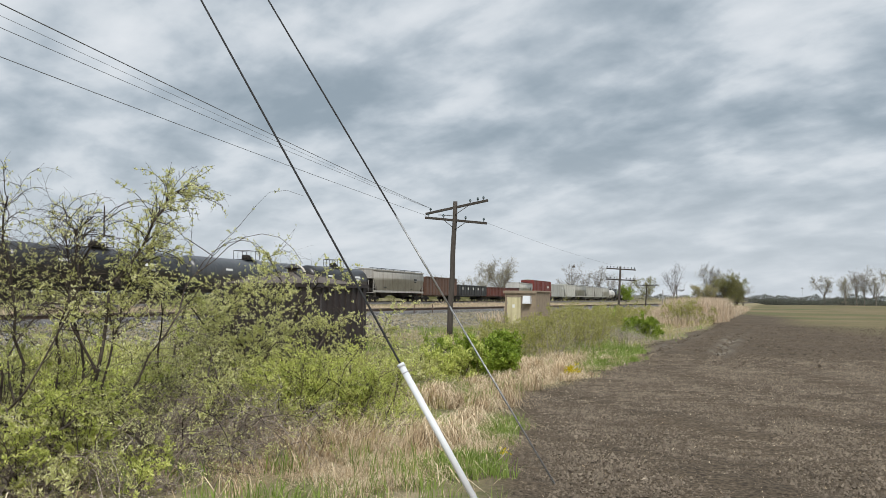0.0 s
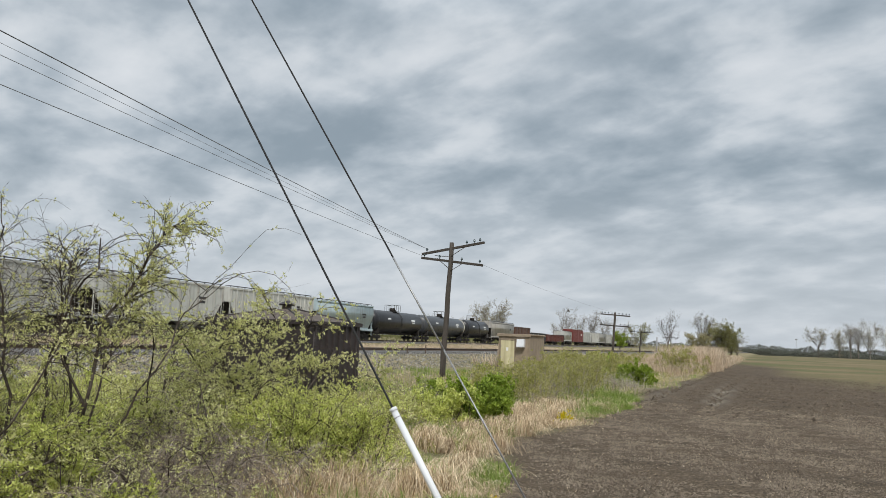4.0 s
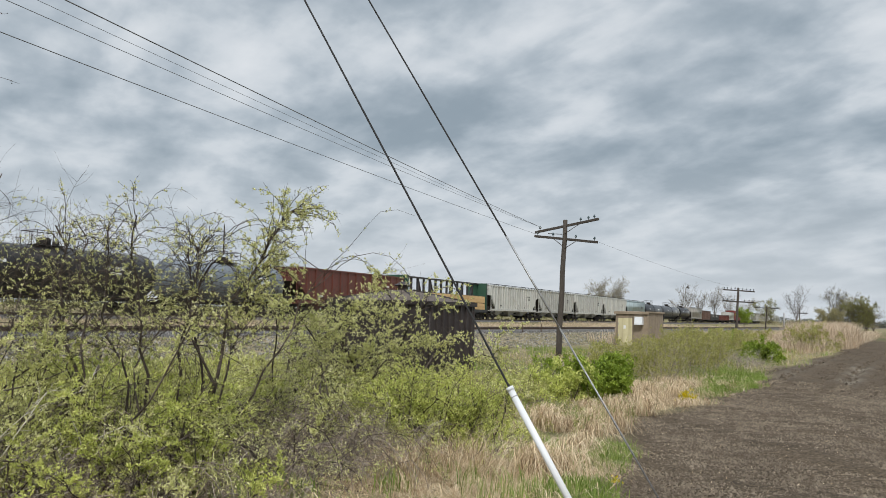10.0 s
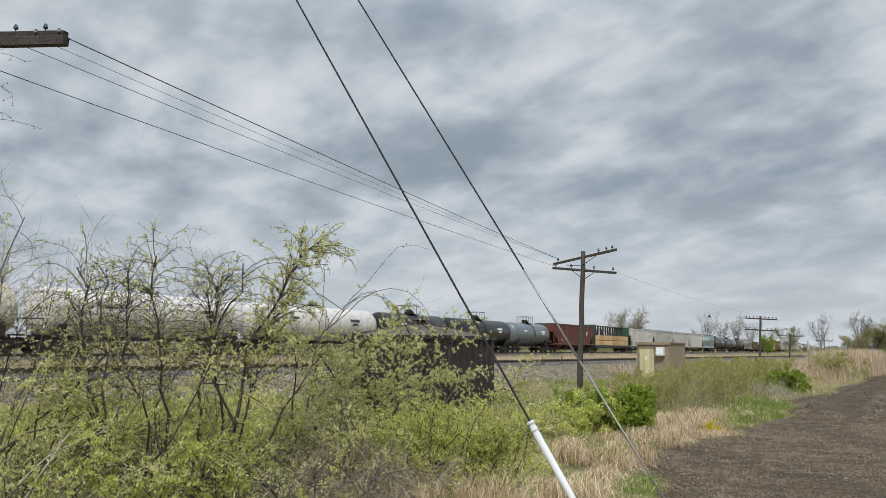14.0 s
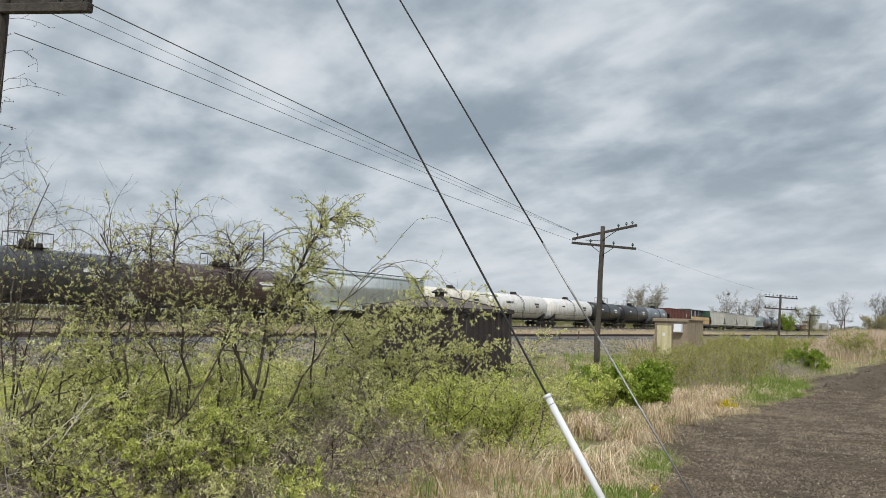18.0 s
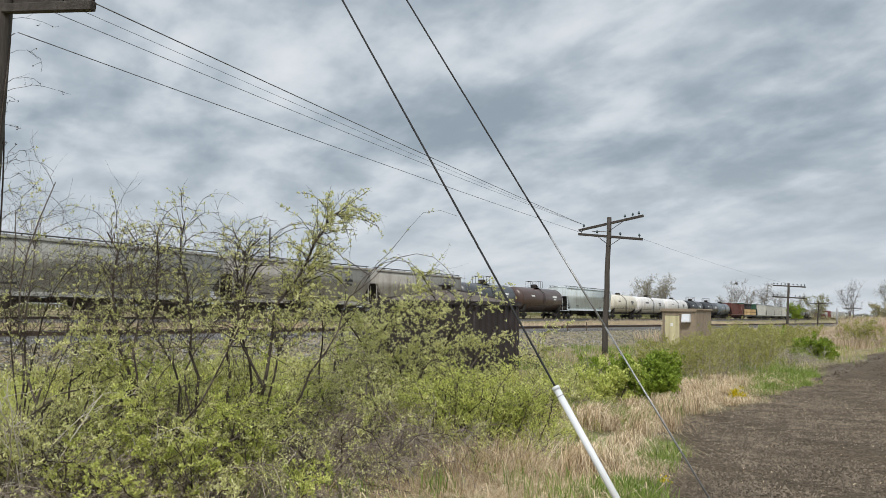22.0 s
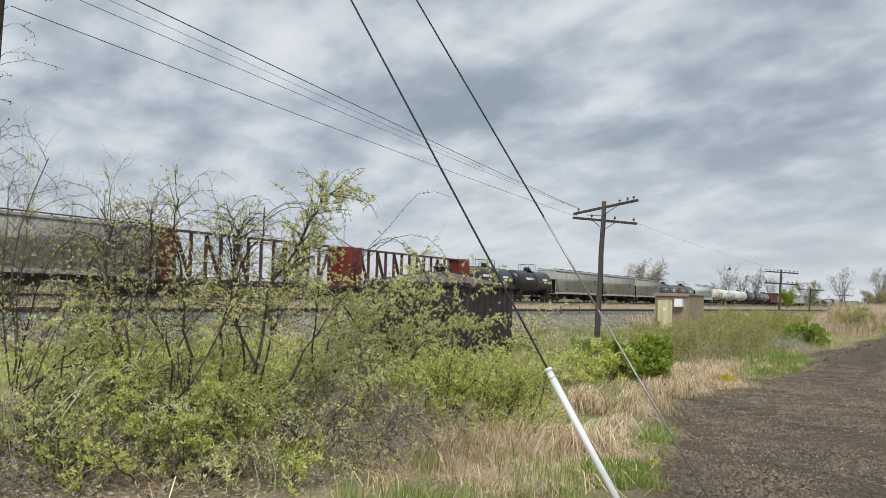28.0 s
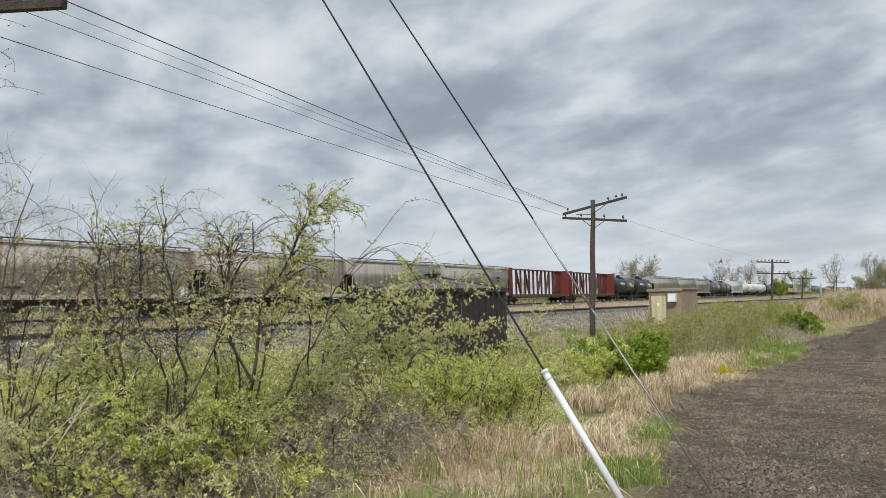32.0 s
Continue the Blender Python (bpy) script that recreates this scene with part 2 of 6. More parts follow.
M["reed"] = material("reed", [(0.42, 0.32, 0.215), (0.57, 0.45, 0.32), (0.70, 0.575, 0.435)], 0.8, 0.8, bump=0, island=0.35, translucent=0.25)
M["grass"] = material("grass", [(0.12, 0.18, 0.03), (0.21, 0.295, 0.055), (0.32, 0.395, 0.10)], 3, 0.6, bump=0, island=0.4, translucent=0.35)
M["clod"] = material("clod", [(0.080, 0.063, 0.046), (0.16, 0.128, 0.095), (0.27, 0.222, 0.168)], 5, 0.95, bump=0.5, bscale=50, island=0.25)
# a darker tone of the clods, for those farther out
M["clod_far"] = material("clod_darker", [(0.055, 0.042, 0.030), (0.105, 0.082, 0.058), (0.18, 0.142, 0.102)], 5, 0.95, bump=0.5, bscale=50, island=0.35)
M["stone"] = material("ballast_stone", [(0.05, 0.047, 0.045), (0.135, 0.127, 0.121), (0.40, 0.385, 0.367)], 5, 0.9, bump=0.3, island=0.5)
M["ballast"] = material("ballast_bed", [(0.040, 0.037, 0.035), (0.10, 0.094, 0.089), (0.21, 0.20, 0.19)], 9, 0.95, bump=1.0, bscale=16)
M["rail"] = material("rail_steel", [(0.06, 0.042, 0.032), (0.10, 0.068, 0.05), (0.15, 0.105, 0.075)], 8, 0.7, 0.3)
M["railhead"] = material("rail_head", [(0.32, 0.30, 0.28), (0.42, 0.40, 0.38)], 8, 0.35, 0.9)
M["tie"] = material("tie_wood", [(0.06, 0.05, 0.042), (0.11, 0.095, 0.08), (0.17, 0.15, 0.13)], 8, 0.95, stretch=(1, 6, 6))
M["pole"] = material("pole_wood", [(0.042, 0.035, 0.030), (0.075, 0.064, 0.055), (0.12, 0.105, 0.09)], 9, 0.9, bump=0.5, bscale=30, stretch=(6, 6, 0.5))
M["pole_old"] = material("crossarm_wood", [(0.030, 0.025, 0.021), (0.058, 0.049, 0.042), (0.10, 0.088, 0.076)], 9, 0.9, bump=0.5, bscale=30)
M["glass_ins"] = material("insulator_glass", [(0.03, 0.05, 0.055), (0.06, 0.09, 0.095)], 5, 0.2, bump=0, spec=0.6)
M["steel"] = material("galvanised_steel", [(0.26, 0.26, 0.26), (0.36, 0.36, 0.36), (0.46, 0.46, 0.46)], 20, 0.5, 0.6)
M["wire"] = material("wire_dark", [(0.03, 0.03, 0.031), (0.045, 0.045, 0.045)], 20, 0.8, 0.0, bump=0, spec=0.1)
M["wire_thin"] = material("wire_weathered", [(0.12, 0.12, 0.125), (0.18, 0.18, 0.18)], 20, 0.6, 0.3, bump=0)
M["pvc"] = material("white_plastic", [(0.54, 0.55, 0.57), (0.64, 0.65, 0.67), (0.70, 0.71, 0.73)], 3, 0.45, bump=0.03, streak=(0.45, 0.42, 0.36, 0.25))
M["shed_metal"] = material("brown_steel_sheet", [(0.022, 0.017, 0.0175), (0.037, 0.029, 0.0293), (0.058, 0.047, 0.0465)], 3, 0.45, bump=0.06, streak=(0.06, 0.052, 0.048, 0.35))
M["shed_roof"] = material("weathered_roof", [(0.075, 0.058, 0.048), (0.122, 0.099, 0.082), (0.170, 0.143, 0.122)], 4, 0.75, bump=0.15, streak=(0.08, 0.06, 0.05, 0.5))
M["hut_wall"] = material("tan_wall", [(0.22, 0.175, 0.125), (0.28, 0.225, 0.165), (0.34, 0.28, 0.21)], 3, 0.85, bump=0.25, bscale=25, streak=(0.20, 0.16, 0.12, 0.5))
M["hut_door"] = material("cream_door", [(0.50, 0.46, 0.27), (0.60, 0.55, 0.34), (0.66, 0.61, 0.40)], 3, 0.55, bump=0.05, streak=(0.28, 0.22, 0.13, 0.5))
M["hood"] = material("white_sheet", [(0.60, 0.62, 0.64), (0.74, 0.75, 0.77)], 3, 0.4, 0.1, bump=0.05)
M["truck_steel"] = material("truck_steel", [(0.018, 0.016, 0.015), (0.035, 0.031, 0.028), (0.07, 0.058, 0.048)], 5, 0.8, 0.2)
M["wheel_steel"] = material("wheel_steel", [(0.05, 0.043, 0.038), (0.09, 0.078, 0.068)], 8, 0.6, 0.5)
M["lumber"] = material("lumber", [(0.42, 0.27, 0.12), (0.58, 0.39, 0.19), (0.70, 0.50, 0.27)], 4, 0.8, stretch=(8, 0.6, 8), objrand=0.3)
M["mark_white"] = material("white_marking", [(0.62, 0.62, 0.6), (0.75, 0.75, 0.73)], 4, 0.6, bump=0)
M["mark_yellow"] = material("yellow_marking", [(0.65, 0.5, 0.03), (0.75, 0.6, 0.05)], 4, 0.6, bump=0)
M["mark_dark"] = material("dark_marking", [(0.03, 0.03, 0.035), (0.06, 0.06, 0.06)], 4, 0.6, bump=0)
M["grating"] = material("dark_grating", [(0.03, 0.03, 0.03), (0.06, 0.057, 0.052)], 6, 0.7, 0.3)


# ---- mesh helpers ----
class Build:
    """Collects vertices and faces of one mesh."""

    def __init__(self):
        self.v, self.f, self.s = [], [], []

    def face(self, idx, smooth=False):
        self.f.append(idx)
        self.s.append(smooth)

    def box(self, cx, cy, cz, sx, sy, sz, rz=0.0, rx=0.0, ry=0.0, bevel=0.0):
        n = len(self.v)
        hx, hy, hz = sx / 2, sy / 2, sz / 2
        r = Euler((rx, ry, rz)).to_matrix()
        if bevel <= 0:
            for x, y, z in ((-1, -1, -1), (1, -1, -1), (1, 1, -1), (-1, 1, -1), (-1, -1, 1), (1, -1, 1), (1, 1, 1), (-1, 1, 1)):
                p = r @ Vector((x * hx, y * hy, z * hz))
                self.v.append((cx + p.x, cy + p.y, cz + p.z))
            for q in ((0, 3, 2, 1), (4, 5, 6, 7), (0, 1, 5, 4), (1, 2, 6, 5), (2, 3, 7, 6), (3, 0, 4, 7)):
                self.face([n + i for i in q])
            return self
        bm = bmesh.new()
        bmesh.ops.create_cube(bm, size=1)
        bmesh.ops.scale(bm, vec=(sx, sy, sz), verts=bm.verts)
        bmesh.ops.bevel(bm, geom=bm.edges[:], offset=bevel, segments=1, affect="EDGES")
        bm.verts.index_update()
        for v in bm.verts:
            p = r @ v.co
            self.v.append((cx + p.x, cy + p.y, cz + p.z))
        for q in bm.faces:
            self.face([n + v.index for v in q.verts])
        bm.free()
        return self

    def tube(self, pts, radii, sides=6, caps=True, smooth=True):
        pts = [Vector(p) for p in pts]
        n0 = len(self.v)
        if not hasattr(radii, "__len__"):
            radii = [radii] * len(pts)
        ref = None
        for i, p in enumerate(pts):
            d = pts[min(i + 1, len(pts) - 1)] - pts[max(i - 1, 0)]
            d = d.normalized() if d.length > 1e-9 else Vector((0, 0, 1))
            if ref is None:
                ref = d.cross(Vector((0, 0, 1)) if abs(d.z) < 0.9 else Vector((1, 0, 0))).normalized()
            ref = (ref - d * ref.dot(d)).normalized()
            up = d.cross(ref)
            for k in range(sides):
                a = 2 * math.pi * k / sides
                q = p + (ref * math.cos(a) + up * math.sin(a)) * radii[i]
                self.v.append((q.x, q.y, q.z))
        for i in range(len(pts) - 1):
            a, b = n0 + i * sides, n0 + (i + 1) * sides
            for k in range(sides):
                k2 = (k + 1) % sides
                self.face((a + k, a + k2, b + k2, b + k), smooth)
        if caps:
            self.face([n0 + k for k in range(sides)][::-1])
            e = n0 + (len(pts) - 1) * sides
            self.face([e + k for k in range(sides)])
        return self

    def prism(self, poly, axis, a, b):
        """A polygon drawn out along an axis; the polygon's two numbers are the other two axes in order."""
        n = len(self.v)
        for t in (a, b):
            for p, q in poly:
                self.v.append((t, p, q) if axis == "x" else (p, t, q) if axis == "y" else (p, q, t))
        k = len(poly)
        self.face(list(range(n, n + k)))
        self.face(list(range(n + k, n + 2 * k))[::-1])
        for i in range(k):
            j = (i + 1) % k
            self.face((n + j, n + i, n + k + i, n + k + j))
        return self

    def mesh(self, name, mat):
        me = bpy.data.meshes.new(name)
        me.from_pydata(self.v, [], self.f)
        me.polygons.foreach_set("use_smooth", self.s)
        bm = bmesh.new()
        bm.from_mesh(me)
        bmesh.ops.recalc_face_normals(bm, faces=bm.faces[:])
        bm.to_mesh(me)
        bm.free()
        me.materials.append(mat)
        return me


def part(name, b, mat, parent, label=""):
    me = b if isinstance(b, bpy.types.Mesh) else b.mesh(name, mat)
    ob = new(name, me)
    if parent:
        ob.parent = parent
    return tagged(ob, label)


def thing(name, label, category, m=None, group="", kind="", data=None):
    ob = new(name, data)
    if m is not None:
        ob.matrix_basis = m
    return tagged(ob, label, category, group, kind)


def array_mesh(name, verts, faces, mat, smooth=False):
    """A mesh from numpy arrays of vertices and of equal faces."""
    me = bpy.data.meshes.new(name)
    nf, k = faces.shape
    me.vertices.add(len(verts))
    me.vertices.foreach_set("co", np.ascontiguousarray(verts, np.float32).ravel())
    me.loops.add(nf * k)
    me.loops.foreach_set("vertex_index", np.ascontiguousarray(faces, np.int32).ravel())
    me.polygons.add(nf)
    me.polygons.foreach_set("loop_start", np.arange(0, nf * k, k, dtype=np.int32))
    me.polygons.foreach_set("use_smooth", np.full(nf, smooth))
    me.update(calc_edges=True)
    me.materials.append(mat)
    return me


rng = np.random.default_rng(7)


def unit(v):
    return v / np.maximum(np.linalg.norm(v, axis=1, keepdims=True), 1e-9)


def leaf_mesh(name, pos, dirs, length, width, mat):
    """One small folded leaf of four corners at each place."""
    n = len(pos)
    d = unit(dirs)
    side = unit(np.cross(d, unit(rng.normal(size=(n, 3)))))
    nor = np.cross(d, side)
    ln, wd = (length * rng.uniform(0.6, 1.4, n))[:, None], (width * rng.uniform(0.7, 1.3, n))[:, None]
    a = pos
    b = pos + d * ln * 0.5 + side * wd * 0.5 + nor * wd * 0.15
    c = pos + d * ln
    e = pos + d * ln * 0.5 - side * wd * 0.5 + nor * wd * 0.15
    v = np.stack([a, b, c, e], 1).reshape(-1, 3)
    f = np.arange(4 * n).reshape(n, 4)
    return array_mesh(name, v, f, mat)


def blade_mesh(name, base, height, width, lean, mat, droop=0.5):
    """Grass blades: two bent segments each, at the given bases."""
    n = len(base)
    h = height * rng.uniform(0.6, 1.3, n)
    az = rng.uniform(0, 2 * math.pi, n)
    ln = lean * rng.uniform(0.2, 1.6, n)
    out = np.stack([np.cos(az), np.sin(az), np.zeros(n)], 1)
    sd = np.stack([-np.sin(az + rng.normal(0, .8, n)), np.cos(az), np.zeros(n)], 1) * (width * rng.uniform(0.6, 1.4, n))[:, None] / 2
    up = np.array([0, 0, 1.0])
    m1 = base + out * (h * ln * 0.35)[:, None] + up * (h * 0.6)[:, None]
    tip = base + out * (h * ln)[:, None] + up * (h * (1 - droop * np.minimum(ln, 1.3) * 0.5))[:, None]
    v = np.stack([base - sd, base + sd, m1 + sd * 0.8, m1 - sd * 0.8, tip], 1).reshape(-1, 3)
    i = np.arange(n)[:, None] * 5
    f = np.concatenate([i + np.array([0, 1, 2]), i + np.array([0, 2, 3]), i + np.array([3, 2, 4])])
    return array_mesh(name, v, f, mat)


def drape_mesh(name, base, reach, height, width, az, mat):
    """Long dead blades that rise and fall over to one side, in four segments."""
    n = len(base)
    L, h = reach * rng.uniform(0.5, 1.3, n), height * rng.uniform(0.5, 1.3, n)
    out = np.stack([np.cos(az), np.sin(az), np.zeros(n)], 1)
    sd = np.stack([-np.sin(az), np.cos(az), np.zeros(n)], 1) * (width * rng.uniform(0.6, 1.4, n))[:, None] / 2
    rows = []
    for u in (0.0, 0.3, 0.6, 0.85, 1.0):
        c = base + out * (L * u ** 1.3)[:, None]
        c[:, 2] += h * 3.2 * u * (1 - 0.93 * u)
        w = 1 - 0.8 * u
        rows += [c - sd * w, c + sd * w]
    v = np.stack(rows, 1).reshape(-1, 3)
    i = np.arange(n)[:, None] * 10
    f = np.concatenate([i + np.array([2 * k, 2 * k + 1, 2 * k + 3, 2 * k + 2]) for k in range(4)])
    return array_mesh(name, v, f, mat)


# ---- the lie of the land ----
TH = radians(5.4)
DV, NV = np.array([-math.sin(TH), math.cos(TH)]), np.array([-math.cos(TH), -math.sin(TH)])
FAR_MID, FAR_RAIL = 45.5, 1.15
NEAR_X, NEAR_RAIL = -25.72, 0.95
EDGE_Y = [-50, 0, 5, 6.6, 8.5, 10, 13.6, 16.7, 19, 22.5, 33, 43, 63, 75, 300]
EDGE_X = [-1, -1.5, -2.0, -2.3, -3.0, -3.5, -4.6, -4.8, -5.2, -4.6, -5.8, -5.6, -7.1, -7.6, -20]


def waves(x, y, k, seed, octaves=3):
    """A cheap smooth noise on numpy arrays, about -1 to 1."""
    r = np.random.default_rng(seed)
    out = np.zeros_like(x)
    for o in range(octaves):
        for _ in range(4):
            a = r.uniform(0, 2 * math.pi)
            q = k * 2 ** o * r.uniform(0.7, 1.3)
            out = out + np.sin((x * math.cos(a) + y * math.sin(a)) * q + r.uniform(0, 6.3)) / (2 ** o * 3)
    return out


def land(x, y):
    x, y = np.asarray(x, float), np.asarray(y, float)
    z = np.interp(x, [-60, -31.2, -28.6, -23.1, -20.0, -18, -14, -7, -4], [0.5, 0.5, 0.66, 0.66, 0.02, -0.08, -0.02, 0.03, 0])
    q = np.abs((x * NV[0] + y * NV[1]) - FAR_MID)
    z = np.maximum(z, np.interp(q, [0, 2.2, 4.8, 9], [0.88, 0.86, 0.45, -1]))
    q = x * NV[0] + y * NV[1]
    z = np.where(q > 50, np.interp(q, [50, 57, 66, 140, 500], [0.45, 1.5, 1.75, 1.4, 0.0]), z)
    return z


def soil(x, y):
    return np.clip((x - np.interp(y, EDGE_Y, EDGE_X) + 0.35 * waves(x, y, 1.1, 3)) / 0.5 + 0.5, 0, 1)


def build_ground():
    xs = np.concatenate([[-2500, -1200, -600, -300, -200, -160, -130], np.arange(-110, -62, 4), np.arange(-62, -32, 1.5), np.arange(-32, -9, 0.5), np.arange(-9, 9, 0.125), np.arange(9, 24, 0.5), np.arange(24, 60, 3), [80, 120, 200, 400, 900, 2500]])
    ys = np.concatenate([[-2500, -800, -300, -100, -40, -20, -8], np.arange(-4, 3, 0.5), np.arange(3, 26, 0.125), np.arange(26, 70, 0.5), np.arange(70, 130, 3), np.arange(130, 420, 20), [600, 1200, 2500, 4500]])
    X, Y = np.meshgrid(xs, ys)
    S = soil(X, Y)
    Z = land(X, Y)
    near = (np.abs(X) < 30) & (Y > -5) & (Y < 75)
    rough = waves(X, Y, 3.2, 11, 4) * 0.018 + waves(X, Y, 14, 12, 3) * 0.006 + rng.normal(0, 0.007, X.shape)
    Z = Z + np.where(near, S * rough, 0) + np.where(near & (X > -19.5), (1 - S) * waves(X, Y, 1.2, 14, 3) * 0.04, 0)
    # two wheel ruts that swing in from the strip
    rut = np.interp(Y, [24, 30, 38, 60], [-3.6, -4.0, -4.4, -5.2])
    for off in (-0.9, 0.9):
        d = np.abs(X - rut - off)
        Z = Z + np.clip((Y - 22) / 4, 0, 1) * np.where(Y < 60, 0.07 * np.exp(-((d - 0.32) / 0.14) ** 2) - 0.05 * np.exp(-(d / 0.2) ** 2), 0)
    ny, nx = X.shape
    i = np.arange(nx * ny).reshape(ny, nx)
    f = np.stack([i[:-1, :-1], i[:-1, 1:], i[1:, 1:], i[1:, :-1]], -1).reshape(-1, 4)
    me = array_mesh("ground", np.stack([X, Y, Z], -1).reshape(-1, 3), f, ground_material(), True)
    far = np.clip((Y - np.interp(X, [-20, -9.6, -4.8, -1.2, 2.8, 10, 40], [140, 112, 94, 68, 54, 46, 40]) + 7 * waves(X, Y, 0.12, 5)) / 22 + 0.5, 0, 1) * (X > -30)
    dry = 0.45 * (np.exp(-((X - rut - 0.9) / 0.3) ** 2) + np.exp(-((X - rut + 0.9) / 0.3) ** 2)) * np.clip((Y - 22) / 6, 0, 1) * np.clip((46 - Y) / 8, 0, 1) * np.clip(0.6 + 0.9 * waves(X, Y, 1.7, 6), 0, 1.6)
    for nm, val in (("soil", S), ("stubble", far), ("track", dry)):
        at = me.attributes.new(nm, "FLOAT", "POINT")
        at.data.foreach_set("value", np.ascontiguousarray(val, np.float32).ravel())
    return tagged(new("ground", me), "tilled brown field with a rough grassy strip beside it", "ground", kind="structure")


def ground_material():
    mt = bpy.data.materials.new("ground")
    mt.use_nodes = True
    nt = mt.node_tree
    N, Lk = nt.nodes.new, nt.links.new
    b = nt.nodes["Principled BSDF"]
    tc = N("ShaderNodeTexCoord")

    def noise_ramp(scale, cols, detail=8.0, stretch=(1, 1, 1), lo=0.33, hi=0.67):
        mp, nz, cr = N("ShaderNodeMapping"), N("ShaderNodeTexNoise"), N("ShaderNodeValToRGB")
        mp.inputs["Scale"].default_value = stretch
        Lk(tc.outputs["Object"], mp.inputs[0])
        Lk(mp.outputs[0], nz.inputs["Vector"])
        nz.inputs["Scale"].default_value, nz.inputs["Detail"].default_value, nz.inputs["Roughness"].default_value = scale, detail, 0.65
        els = cr.color_ramp.elements
        els[0].position, els[0].color = lo, (*cols[0], 1)
        els[1].position, els[1].color = hi, (*cols[-1], 1)
        if len(cols) == 3:
            els.new((lo + hi) / 2).color = (*cols[1], 1)
        Lk(nz.outputs[0], cr.inputs[0])
        return cr.outputs[0], nz.outputs[0]

    def mix(fac, a, c, mode="MIX"):
        n = N("ShaderNodeMixRGB")
        n.blend_type = mode
        if isinstance(fac, float):
            n.inputs[0].default_value = fac
        else:
            Lk(fac, n.inputs[0])
        Lk(a, n.inputs[1])
        Lk(c, n.inputs[2])
        return n.outputs[0]

    def attr(nm):
        a = N("ShaderNodeAttribute")
        a.attribute_name = nm
        return a.outputs["Fac"]

    # base soil darker than the clods: shade of the gaps put into its colour
    soil_a, nz1 = noise_ramp(24.0, [(0.040, 0.030, 0.020), (0.092, 0.070, 0.048), (0.17, 0.132, 0.092)], 12.0, (1, 1, 1), 0.36, 0.64)
    soil_b, _ = noise_ramp(0.35, [(0.72, 0.72, 0.72), (1.12, 1.1, 1.08)], 5)
    soil_c = mix(1.0, soil_a, soil_b, "MULTIPLY")
    dry_c, _ = noise_ramp(5.0, [(0.20, 0.175, 0.14), (0.33, 0.30, 0.25)])
    soil_c = mix(attr("track"), soil_c, dry_c)
    grass_a, _ = noise_ramp(1.4, [(0.12, 0.125, 0.05), (0.22, 0.185, 0.105), (0.34, 0.275, 0.17)])
    grass_b, _ = noise_ramp(16.0, [(0.7, 0.7, 0.7), (1.2, 1.2, 1.2)])
    grass_c = mix(1.0, grass_a, grass_b, "MULTIPLY")
    stub, _ = noise_ramp(0.10, [(0.095, 0.105, 0.040), (0.135, 0.115, 0.058), (0.20, 0.15, 0.088)], 8, (0.5, 0.5, 1), 0.36, 0.62)
    col = mix(attr("stubble"), soil_c, stub)
    col = mix(attr("soil"), grass_c, col)
    Lk(col, b.inputs["Base Color"])
    b.inputs["Roughness"].default_value = 0.95
    b.inputs["Specular IOR Level"].default_value = 0.15
    bp = N("ShaderNodeBump")
    Lk(nz1, bp.inputs["Height"])
    bp.inputs["Strength"].default_value, bp.inputs["Distance"].default_value = 0.8, 0.03
    Lk(bp.outputs[0], b.inputs["Normal"])
    return mt


build_ground()


# ---- the two tracks ----
def rail_profile():
    return [(-0.07, -0.17), (0.07, -0.17), (0.07, -0.15), (0.012, -0.13), (0.012, -0.045), (0.036, -0.03), (0.036, 0.0), (-0.036, 0.0), (-0.036, -0.03), (-0.012, -0.045), (-0.012, -0.13), (-0.07, -0.15)]


def build_track(name, label, m, y0, y1, ballast_half, drop, ties):
    root = thing(name, label, "railway track", m, kind="structure")
    bed = Build()
    hw = ballast_half
    bed.prism([(-hw - drop * 2.6, -0.2 - drop), (hw + drop * 2.6, -0.2 - drop), (hw, -0.2), (1.2, -0.13), (-1.2, -0.13), (-hw, -0.2)], "y", y0, y1)
    part("ballast_bed", bed, M["ballast"], root, "grey crushed-stone ballast")
    for sx in (-0.7175, 0.7175):
        r = Build().prism([(sx + a, c) for a, c in rail_profile()], "y", y0, y1)
        ob = part("rail", r, M["rail"], root, "rusty steel rail")
        part("rail_head", Build().box(sx, (y0 + y1) / 2, 0.003, 0.06, y1 - y0, 0.006), M["railhead"], ob, "polished running surface")
    me = Build().box(0, 0, -0.20, 2.6, 0.22, 0.16, bevel=0.012).mesh("tie", M["tie"])
    for k in range(ties):
        t = part("tie", me, None, root)
        t.location = (random.uniform(-.04, .04), k * 0.55 - 6, random.uniform(-.01, .005))
    return root


build_track("near_track", "railway track on a grey ballast bank", pose(NEAR_X, 0, NEAR_RAIL), -300, 900, 1.9, 0.75, 280)
build_track("far_track", "railway track that carries the freight train", pose(NV[0] * FAR_MID, NV[1] * FAR_MID, FAR_RAIL, 0, 0, math.degrees(TH)), -500, 1200, 1.8, 0.35, 120)


